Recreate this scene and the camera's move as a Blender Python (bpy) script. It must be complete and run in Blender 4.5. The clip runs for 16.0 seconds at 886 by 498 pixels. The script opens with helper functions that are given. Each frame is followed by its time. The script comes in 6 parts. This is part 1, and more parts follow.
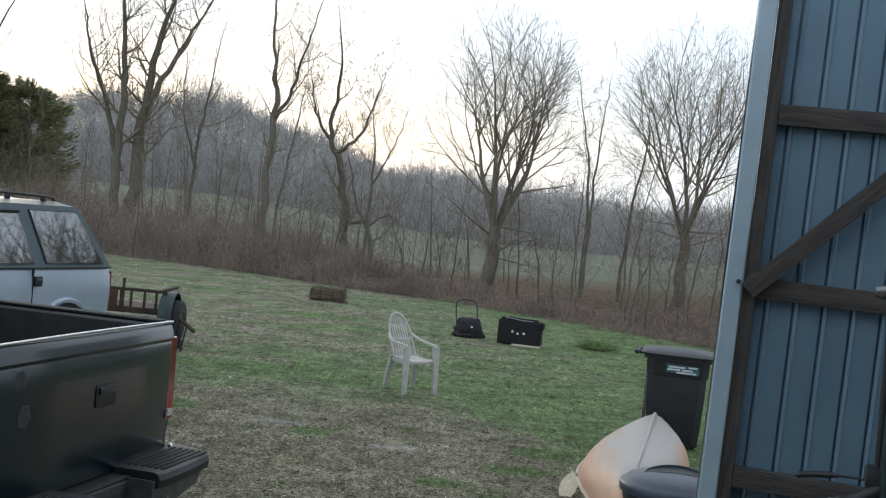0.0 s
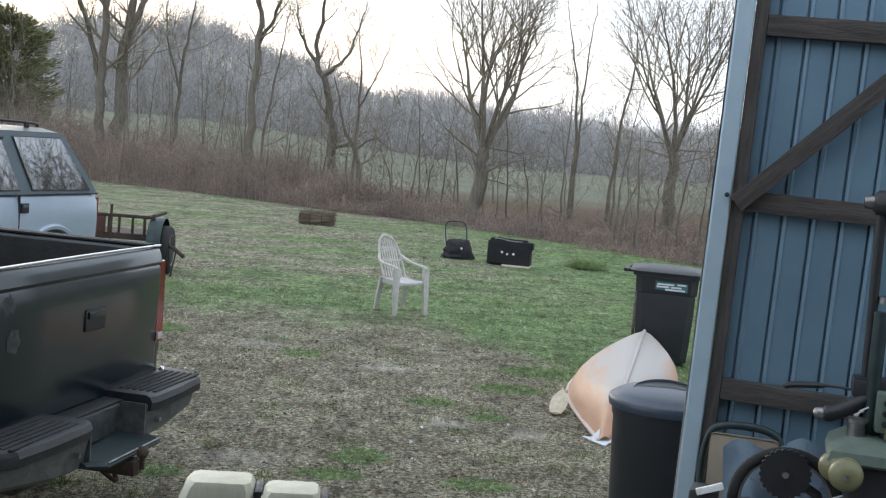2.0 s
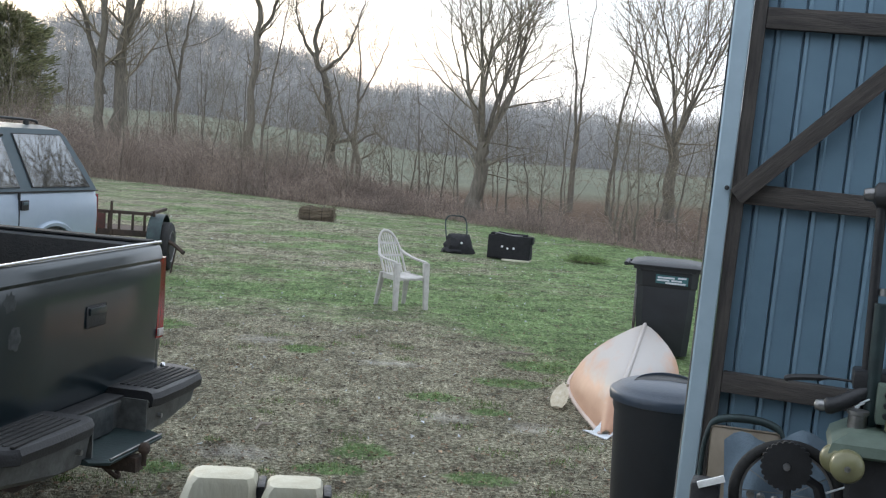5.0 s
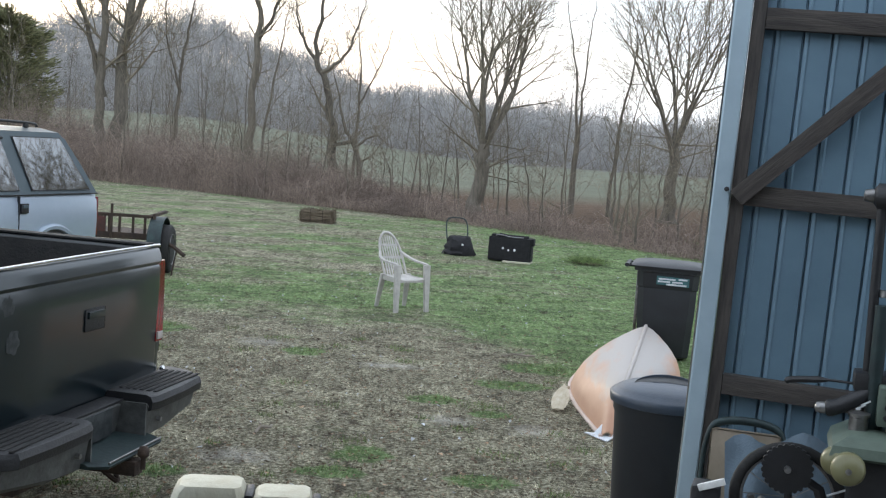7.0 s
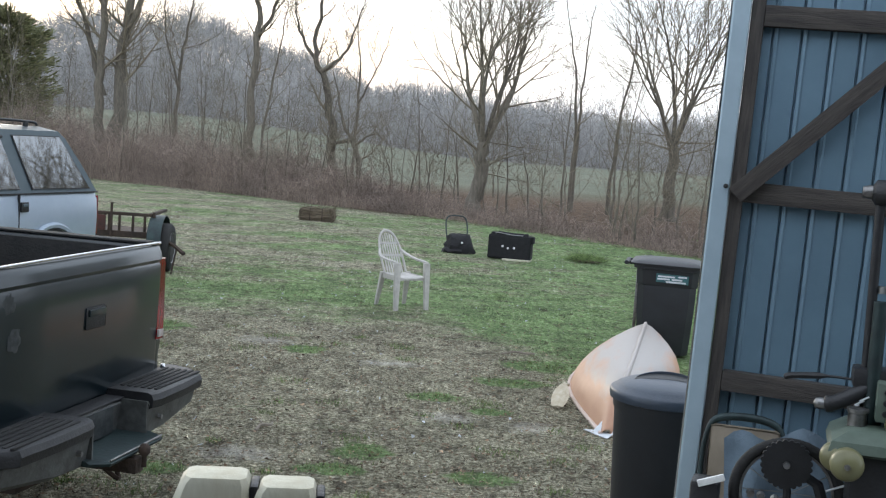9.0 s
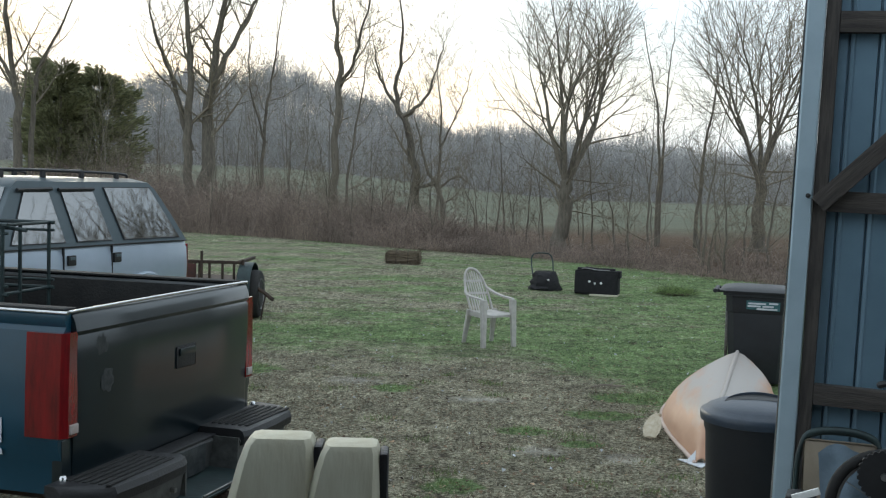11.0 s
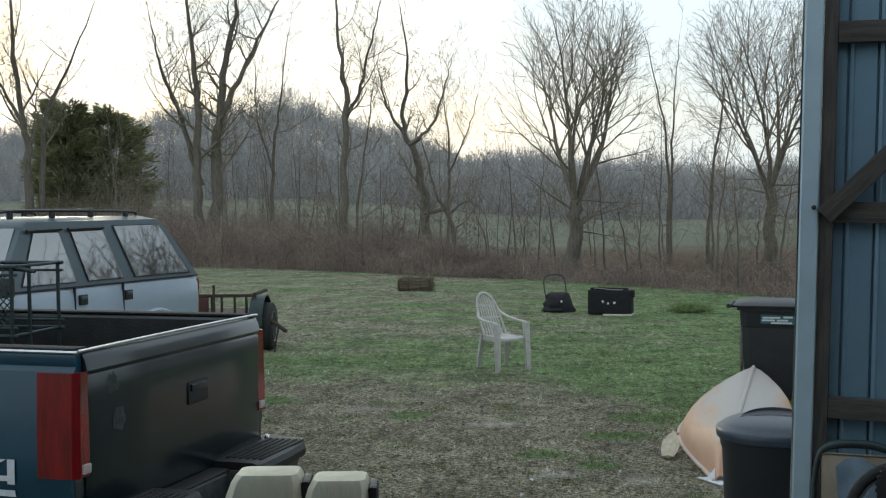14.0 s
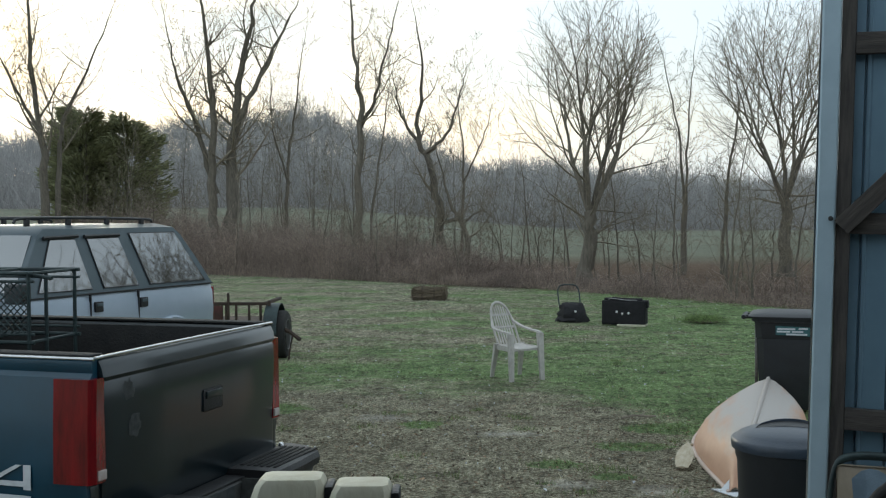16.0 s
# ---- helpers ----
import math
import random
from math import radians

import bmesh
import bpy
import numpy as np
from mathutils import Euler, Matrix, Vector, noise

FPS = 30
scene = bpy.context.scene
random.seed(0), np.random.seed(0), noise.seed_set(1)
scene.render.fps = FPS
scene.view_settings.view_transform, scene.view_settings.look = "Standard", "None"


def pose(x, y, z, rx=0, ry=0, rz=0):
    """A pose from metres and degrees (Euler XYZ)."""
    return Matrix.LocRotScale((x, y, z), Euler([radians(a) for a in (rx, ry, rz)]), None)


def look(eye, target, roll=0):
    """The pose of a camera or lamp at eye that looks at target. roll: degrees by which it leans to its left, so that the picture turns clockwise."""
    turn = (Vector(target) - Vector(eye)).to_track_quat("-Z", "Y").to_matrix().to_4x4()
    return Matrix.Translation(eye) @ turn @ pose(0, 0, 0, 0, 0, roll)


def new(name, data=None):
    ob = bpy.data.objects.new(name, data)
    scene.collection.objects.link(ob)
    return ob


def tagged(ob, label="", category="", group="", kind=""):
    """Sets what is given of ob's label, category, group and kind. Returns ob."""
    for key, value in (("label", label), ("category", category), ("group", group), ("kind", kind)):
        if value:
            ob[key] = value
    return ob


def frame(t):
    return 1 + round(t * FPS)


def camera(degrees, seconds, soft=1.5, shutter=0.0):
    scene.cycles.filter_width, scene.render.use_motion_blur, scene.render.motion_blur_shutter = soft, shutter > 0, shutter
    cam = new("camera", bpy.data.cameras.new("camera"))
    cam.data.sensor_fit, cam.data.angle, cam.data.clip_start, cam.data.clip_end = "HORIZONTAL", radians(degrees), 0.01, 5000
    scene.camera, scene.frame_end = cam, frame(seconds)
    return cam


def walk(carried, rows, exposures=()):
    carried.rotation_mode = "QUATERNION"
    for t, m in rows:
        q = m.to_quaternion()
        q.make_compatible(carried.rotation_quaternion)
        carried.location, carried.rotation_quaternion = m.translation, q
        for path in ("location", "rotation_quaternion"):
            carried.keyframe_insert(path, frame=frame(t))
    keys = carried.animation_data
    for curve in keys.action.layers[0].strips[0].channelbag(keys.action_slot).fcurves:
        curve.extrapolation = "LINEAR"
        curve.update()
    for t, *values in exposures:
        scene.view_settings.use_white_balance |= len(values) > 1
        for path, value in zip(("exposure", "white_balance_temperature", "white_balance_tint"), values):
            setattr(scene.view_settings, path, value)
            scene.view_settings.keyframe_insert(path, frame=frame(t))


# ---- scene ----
cam = camera(41.2, 16.0, soft=1.2)
PATH = [
    (0, (-0.054, -0.028, 1.97), (-0.027, 1.971, 1.922), 5.4),
    (0.5, (-0.049, -0.016, 1.959), (0.002, 1.979, 1.818), 4.1),
    (1, (-0.052, -0.022, 1.957), (0.003, 1.969, 1.78), 4.6),
    (1.5, (-0.047, -0.007, 1.954), (0.012, 1.984, 1.771), 4.7),
    (2, (-0.045, -0.007, 1.953), (0.011, 1.985, 1.776), 4.6),
    (2.5, (-0.045, -0.006, 1.954), (0.009, 1.985, 1.774), 4.3),
    (3, (-0.04, -0.005, 1.956), (0.014, 1.986, 1.771), 4.2),
    (3.5, (-0.045, -0.007, 1.954), (0.01, 1.984, 1.772), 4.3),
    (4, (-0.046, -0.009, 1.954), (0.009, 1.982, 1.768), 4.3),
    (6.5, (-0.04, -0.003, 1.951), (0.019, 1.988, 1.766), 4.2),
    (7, (-0.037, 0.007, 1.954), (0.017, 1.998, 1.771), 4.1),
    (7.5, (-0.039, -0.011, 1.953), (0.016, 1.98, 1.773), 4.0),
    (8, (-0.042, -0.014, 1.954), (0.013, 1.977, 1.772), 4.1),
    (8.5, (-0.044, -0.005, 1.952), (0.012, 1.987, 1.773), 4.1),
    (9, (-0.039, -0.006, 1.952), (0.016, 1.985, 1.766), 4.0),
    (9.5, (-0.004, 0.028, 1.927), (-0.076, 2.023, 1.803), 2.6),
    (9.7, (-0.002, 0.022, 1.902), (-0.105, 2.014, 1.761), 2.4),
    (11.8, (-0.014, -0.026, 1.886), (-0.112, 1.968, 1.779), 1.0),
    (12, (-0.008, -0.024, 1.89), (-0.135, 1.97, 1.785), 0.4),
    (12.5, (0.009, -0.006, 1.881), (-0.103, 1.989, 1.787), -0.3),
    (13, (0.027, 0.02, 1.88), (-0.092, 2.014, 1.787), -1.2),
    (13.5, (0.024, 0.015, 1.885), (-0.095, 2.01, 1.807), -1.0),
    (14, (0.013, -0.003, 1.887), (-0.105, 1.992, 1.81), -0.6),
    (14.5, (0.005, -0.01, 1.89), (-0.121, 1.984, 1.823), -0.1),
    (15, (0.003, -0.014, 1.89), (-0.122, 1.981, 1.831), -0.1),
    (15.5, (0.004, -0.017, 1.89), (-0.121, 1.979, 1.829), -0.4),
    (16, (0.006, -0.011, 1.886), (-0.135, 1.983, 1.825), -0.3),
]
EXPOSURES = [(0, 0.06, 6150, 6), (0.5, 0.18, 6150, 5), (1, 0.46, 6150, 7), (1.5, 0.6, 6150, 8), (9, 0.63, 6150, 8), (9.5, 0.72, 6150, 5), (10.5, 0.3, 6150, 3), (12, -0.06, 6150, 0), (16, -0.12, 6150, 0)]
walk(cam, [(t, look(eye, target, roll)) for t, eye, target, roll in PATH], EXPOSURES)

# ---- light ----
world = bpy.data.worlds.new("evening_sky")
scene.world = world
world.use_nodes = True
wn = world.node_tree.nodes
wl = world.node_tree.links
sky = wn.new("ShaderNodeTexSky")
sky.sky_type = 'NISHITA'
sky.sun_disc = False
sky.sun_elevation = radians(9)
sky.sun_rotation = radians(-24)
sky.air_density = 1.0
sky.dust_density = 3.0
sky.ozone_density = 1.0
SKY_STRENGTH = 0.12
CLOUD = (9.0, 9.6, 10.6, 1)
w_coord = wn.new("ShaderNodeTexCoord")
w_map = wn.new("ShaderNodeMapping")
w_map.inputs["Scale"].default_value = (1, 1, 3)
w_noise = wn.new("ShaderNodeTexNoise")
w_noise.inputs["Scale"].default_value = 2.2
w_noise.inputs["Detail"].default_value = 4
w_ramp = wn.new("ShaderNodeValToRGB")
w_ramp.color_ramp.elements[0].position = 0.34
w_ramp.color_ramp.elements[0].color = (0.62, 0.62, 0.62, 1)
w_ramp.color_ramp.elements[1].position = 0.6
w_ramp.color_ramp.elements[1].color = (0.92, 0.92, 0.92, 1)
w_mix = wn.new("ShaderNodeMix")
w_mix.data_type = 'RGBA'
w_mix.inputs[7].default_value = CLOUD
wl.new(w_coord.outputs["Generated"], w_map.inputs["Vector"])
wl.new(w_map.outputs["Vector"], w_noise.inputs["Vector"])
wl.new(w_noise.outputs["Fac"], w_ramp.inputs["Fac"])
wl.new(w_ramp.outputs["Color"], w_mix.inputs[0])
wl.new(sky.outputs["Color"], w_mix.inputs[6])
wl.new(w_mix.outputs[2], wn["Background"].inputs["Color"])
wn["Background"].inputs["Strength"].default_value = SKY_STRENGTH

sun = new("sun", bpy.data.lights.new("sun", 'SUN'))
sun.data.energy = 0.6
sun.data.angle = radians(12)
sun.data.color = (1.0, 0.9, 0.76)
sun.matrix_world = look((-24, 54, 9.4), (0, 0, 0))


# ---- materials ----
def mat(name, color, color2=None, rough=0.6, metal=0.0, scale=8.0, bump=0.0, bump_scale=60.0, spec=0.5, stretch=(1, 1, 1),
        vary=0.0, island=False, coat=0.0, contrast=(0.35, 0.65), rough2=None):
    """A surface with two scales of noise between two colours, a bump, and a random shade per object or island."""
    m = bpy.data.materials.new(name)
    m.use_nodes = True
    n, l = m.node_tree.nodes, m.node_tree.links
    b = n["Principled BSDF"]
    b.inputs["Roughness"].default_value = rough
    b.inputs["Metallic"].default_value = metal
    b.inputs["Specular IOR Level"].default_value = spec
    b.inputs["Coat Weight"].default_value = coat
    b.inputs["Coat Roughness"].default_value = 0.12
    co = n.new("ShaderNodeTexCoord")
    mp = n.new("ShaderNodeMapping")
    mp.inputs["Scale"].default_value = stretch
    l.new(co.outputs["Object"], mp.inputs["Vector"])
    n1 = n.new("ShaderNodeTexNoise")
    n1.inputs["Scale"].default_value = scale
    n1.inputs["Detail"].default_value = 8
    n1.inputs["Roughness"].default_value = 0.65
    l.new(mp.outputs["Vector"], n1.inputs["Vector"])
    rp = n.new("ShaderNodeValToRGB")
    c2 = color2 or tuple(c * 0.7 for c in color)
    rp.color_ramp.elements[0].position, rp.color_ramp.elements[1].position = contrast
    rp.color_ramp.elements[0].color = (*c2, 1)
    rp.color_ramp.elements[1].color = (*color, 1)
    l.new(n1.outputs["Fac"], rp.inputs["Fac"])
    out = rp.outputs["Color"]
    if vary:
        src = n.new("ShaderNodeNewGeometry").outputs["Random Per Island"] if island else n.new("ShaderNodeObjectInfo").outputs["Random"]
        mr = n.new("ShaderNodeMapRange")
        mr.inputs["To Min"].default_value, mr.inputs["To Max"].default_value = 1 - vary, 1 + vary
        l.new(src, mr.inputs["Value"])
        hs = n.new("ShaderNodeHueSaturation")
        l.new(mr.outputs["Result"], hs.inputs["Value"])
        l.new(out, hs.inputs["Color"])
        out = hs.outputs["Color"]
    l.new(out, b.inputs["Base Color"])
    if rough2 is not None:
        mr = n.new("ShaderNodeMapRange")
        mr.inputs["To Min"].default_value, mr.inputs["To Max"].default_value = rough, rough2
        l.new(n1.outputs["Fac"], mr.inputs["Value"])
        l.new(mr.outputs["Result"], b.inputs["Roughness"])
    if bump:
        n2 = n.new("ShaderNodeTexNoise")
        n2.inputs["Scale"].default_value = bump_scale
        n2.inputs["Detail"].default_value = 6
        l.new(mp.outputs["Vector"], n2.inputs["Vector"])
        bp = n.new("ShaderNodeBump")
        bp.inputs["Strength"].default_value = bump
        bp.inputs["Distance"].default_value = 0.02
        l.new(n2.outputs["Fac"], bp.inputs["Height"])
        l.new(bp.outputs["Normal"], b.inputs["Normal"])
    return m


def glass_mat(name, tint, rough=0.03):
    m = bpy.data.materials.new(name)
    m.use_nodes = True
    b = m.node_tree.nodes["Principled BSDF"]
    b.inputs["Base Color"].default_value = (*tint, 1)
    b.inputs["Roughness"].default_value = rough
    b.inputs["Specular IOR Level"].default_value = 1.0
    b.inputs["Coat Weight"].default_value = 1.0
    b.inputs["Coat Roughness"].default_value = 0.02
    b.inputs["Coat IOR"].default_value = 2.6
    return m


def canoe_material():
    """Tan fibreglass, worn pale and scuffed over the crown of the hull."""
    m = mat("faded_tan_fibreglass", (0.47, 0.27, 0.17), (0.38, 0.20, 0.12), 0.5, scale=2.6, bump=0.05, bump_scale=40, stretch=(1, 0.5, 1))
    n, l = m.node_tree.nodes, m.node_tree.links
    b = n["Principled BSDF"]
    tan = b.inputs["Base Color"].links[0].from_socket
    co = n.new("ShaderNodeTexCoord")
    sep = n.new("ShaderNodeSeparateXYZ")
    l.new(co.outputs["Object"], sep.inputs[0])
    mp = n.new("ShaderNodeMapping")
    mp.inputs["Scale"].default_value = (7, 1.2, 7)
    l.new(co.outputs["Object"], mp.inputs["Vector"])
    t = n.new("ShaderNodeTexNoise")
    t.inputs["Scale"].default_value = 1.6
    t.inputs["Detail"].default_value = 7
    l.new(mp.outputs["Vector"], t.inputs["Vector"])
    ad = n.new("ShaderNodeMath")
    ad.operation = 'MULTIPLY_ADD'
    ad.inputs[1].default_value = 0.35
    l.new(t.outputs["Fac"], ad.inputs[0])
    l.new(sep.outputs["Z"], ad.inputs[2])
    mr = n.new("ShaderNodeMapRange")
    mr.inputs["From Min"].default_value, mr.inputs["From Max"].default_value = 0.36, 0.50
    l.new(ad.outputs[0], mr.inputs["Value"])
    mx = n.new("ShaderNodeMix")
    mx.data_type = 'RGBA'
    mx.inputs[7].default_value = (0.37, 0.335, 0.31, 1)
    l.new(mr.outputs["Result"], mx.inputs[0])
    l.new(tan, mx.inputs[6])
    l.new(mx.outputs[2], b.inputs["Base Color"])
    return m


# trunk colour raised to take in the hazy glare over the trees
M_BARK_HAZED = mat("bark", (0.20, 0.175, 0.14), (0.11, 0.095, 0.075), 0.95, scale=6, bump=0.6, bump_scale=25, stretch=(3, 3, 0.5), vary=0.2)
# twigs paler and yellower, the glow of backlight painted into them
M_TWIG = mat("twig_bark_backlit", (0.26, 0.225, 0.165), (0.17, 0.145, 0.105), 0.95, scale=3, vary=0.25, island=True)
# brush lighter than its own dark brown, with haze put into the colour
M_BRUSH = mat("brush_twigs_hazed", (0.34, 0.265, 0.215), (0.21, 0.165, 0.138), 0.95, scale=0.6, vary=0.45, island=True)
# far wood colour is paled to stand in for the haze of distance
M_WOODS_HAZED = mat("woods_bark_hazed", (0.47, 0.455, 0.44), (0.35, 0.34, 0.33), 0.95, scale=0.08, vary=0.3, island=True)
# needle colour lifted towards olive to imitate haze
M_CEDAR = mat("cedar_needles_hazed", (0.24, 0.24, 0.12), (0.15, 0.155, 0.075), 0.9, scale=2, vary=0.4, island=True)
M_GRASS = mat("grass_blades", (0.20, 0.28, 0.095), (0.12, 0.17, 0.055), 0.85, scale=6, vary=0.6, island=True)
M_STRAW = mat("dry_grass_blades", (0.46, 0.40, 0.29), (0.26, 0.21, 0.14), 0.9, scale=3.0, vary=0.75, island=True)
M_LEAF = mat("fallen_leaves", (0.36, 0.25, 0.16), (0.07, 0.045, 0.03), 0.85, scale=3.5, vary=0.75, island=True)
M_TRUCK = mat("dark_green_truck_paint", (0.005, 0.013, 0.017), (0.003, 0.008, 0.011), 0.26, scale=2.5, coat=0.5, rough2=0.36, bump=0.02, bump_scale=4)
# truck paint again, blued in colour for the sky mirrored in the near side
M_TRUCK_SIDE = mat("truck_paint_sky_blued", (0.005, 0.050, 0.088), (0.004, 0.036, 0.062), 0.3, scale=2.5, coat=0.25, rough2=0.42)
M_BLACK = mat("black_plastic", (0.018, 0.018, 0.02), (0.010, 0.010, 0.011), 0.5, scale=12, bump=0.15, bump_scale=90)
M_BIN = mat("charcoal_bin_plastic", (0.022, 0.024, 0.028), (0.014, 0.015, 0.018), 0.42, scale=5, bump=0.08, bump_scale=120, rough2=0.6)
M_LID = mat("blue_grey_lid_plastic", (0.05, 0.064, 0.088), (0.034, 0.044, 0.06), 0.3, scale=6, bump=0.08, bump_scale=100, rough2=0.5)
M_RUBBER = mat("tyre_rubber", (0.022, 0.021, 0.02), (0.012, 0.012, 0.012), 0.85, scale=10, bump=0.3)
M_STEEL = mat("worn_steel", (0.33, 0.33, 0.33), (0.16, 0.15, 0.14), 0.38, 0.9, scale=14, bump=0.1)
M_DARKSTEEL = mat("dark_painted_steel", (0.03, 0.05, 0.05), (0.016, 0.026, 0.028), 0.5, 0.3, scale=12, bump=0.1)
M_RUST = mat("rusty_steel", (0.075, 0.05, 0.036), (0.032, 0.024, 0.02), 0.85, 0.2, scale=9, bump=0.3)
M_BUMPER = mat("dull_bumper_metal", (0.15, 0.155, 0.15), (0.075, 0.075, 0.072), 0.5, 0.5, scale=10, bump=0.12, rough2=0.7)
M_CHROME = mat("polished_trim", (0.75, 0.75, 0.76), (0.55, 0.55, 0.56), 0.18, 1.0, scale=8)
M_RED = mat("red_lamp_lens", (0.20, 0.005, 0.008), (0.09, 0.003, 0.005), 0.15, scale=9, coat=0.6, stretch=(3, 3, 0.5))
M_CLEAR = mat("clear_lamp_lens", (0.5, 0.47, 0.45), (0.36, 0.3, 0.28), 0.2, scale=12, coat=0.6)
M_STICKER = mat("pale_sticker", (0.62, 0.64, 0.66), (0.5, 0.52, 0.54), 0.5, scale=20)
M_SCUFF = mat("paint_scuff", (0.035, 0.04, 0.042), (0.008, 0.012, 0.014), 0.55, scale=30, contrast=(0.42, 0.6))
M_SUV = mat("silver_suv_paint", (0.36, 0.42, 0.50), (0.31, 0.37, 0.44), 0.32, 0.25, scale=1.6, coat=0.7, rough2=0.42)
M_SUVDARK = mat("grey_pillar_paint", (0.075, 0.10, 0.115), (0.055, 0.078, 0.09), 0.45, 0.1, scale=2, coat=0.15)
M_GLASS = glass_mat("tinted_car_glass", (0.012, 0.016, 0.02))
M_CHAIR = mat("weathered_white_plastic", (0.52, 0.49, 0.46), (0.36, 0.34, 0.31), 0.55, scale=9, bump=0.05, bump_scale=80)
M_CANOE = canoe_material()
M_CANOE_TOP = mat("scuffed_pale_fibreglass", (0.56, 0.47, 0.42), (0.46, 0.34, 0.28), 0.6, scale=5, bump=0.04, bump_scale=40, stretch=(1, 0.4, 1))
M_WOODPALE = mat("pale_wood", (0.62, 0.60, 0.48), (0.48, 0.44, 0.32), 0.6, scale=5, bump=0.1, stretch=(6, 6, 0.8))
M_PADDLE = mat("faded_paddle_wood", (0.50, 0.44, 0.33), (0.36, 0.3, 0.2), 0.6, scale=8, stretch=(4, 1, 4))
M_FOAM = mat("black_target_foam", (0.014, 0.013, 0.015), (0.008, 0.008, 0.009), 0.9, scale=18, bump=0.4, bump_scale=50)
M_WHITE = mat("white_paint_spot", (0.8, 0.8, 0.78), (0.6, 0.6, 0.58), 0.6, scale=30)
M_HAY = mat("old_hay", (0.21, 0.165, 0.115), (0.10, 0.078, 0.054), 0.95, scale=16, bump=0.9, bump_scale=45, stretch=(0.6, 3, 3))
M_SHEET = mat("blue_grey_metal_sheet", (0.15, 0.235, 0.30), (0.12, 0.19, 0.25), 0.42, 0.35, scale=3, bump=0.04, bump_scale=6, rough2=0.55, vary=0.05)
M_TRIM = mat("pale_blue_metal_trim", (0.40, 0.50, 0.56), (0.33, 0.42, 0.48), 0.4, 0.3, scale=4, bump=0.03, bump_scale=9)
M_LUMBER = mat("weathered_lumber", (0.072, 0.062, 0.054), (0.032, 0.028, 0.026), 0.85, scale=5, bump=0.35, bump_scale=18, stretch=(1.2, 12, 12))
M_LUMBER_UP = mat("weathered_post_lumber", (0.072, 0.062, 0.054), (0.032, 0.028, 0.026), 0.85, scale=5, bump=0.35, bump_scale=18, stretch=(12, 12, 1.2))
M_GREENBOX = mat("pale_green_enamel", (0.115, 0.15, 0.12), (0.07, 0.095, 0.072), 0.45, scale=7, bump=0.06, rough2=0.6)
M_CREAM = mat("yellowed_cream_plastic", (0.20, 0.195, 0.10), (0.14, 0.13, 0.062), 0.35, scale=9)
M_CLOTH = mat("blue_grey_cloth", (0.16, 0.215, 0.265), (0.11, 0.15, 0.19), 0.85, scale=7, bump=0.2, bump_scale=140)
M_TAN = mat("tan_vinyl", (0.30, 0.25, 0.19), (0.22, 0.18, 0.13), 0.6, scale=7, bump=0.08)
M_CONCRETE = mat("concrete_slab", (0.30, 0.29, 0.27), (0.2, 0.19, 0.18), 0.9, scale=3, bump=0.2)
M_STICK = mat("grey_dead_wood", (0.30, 0.26, 0.21), (0.17, 0.145, 0.115), 0.9, scale=9)
M_TEAL = mat("teal_label", (0.05, 0.14, 0.15), (0.03, 0.09, 0.10), 0.5, scale=20)


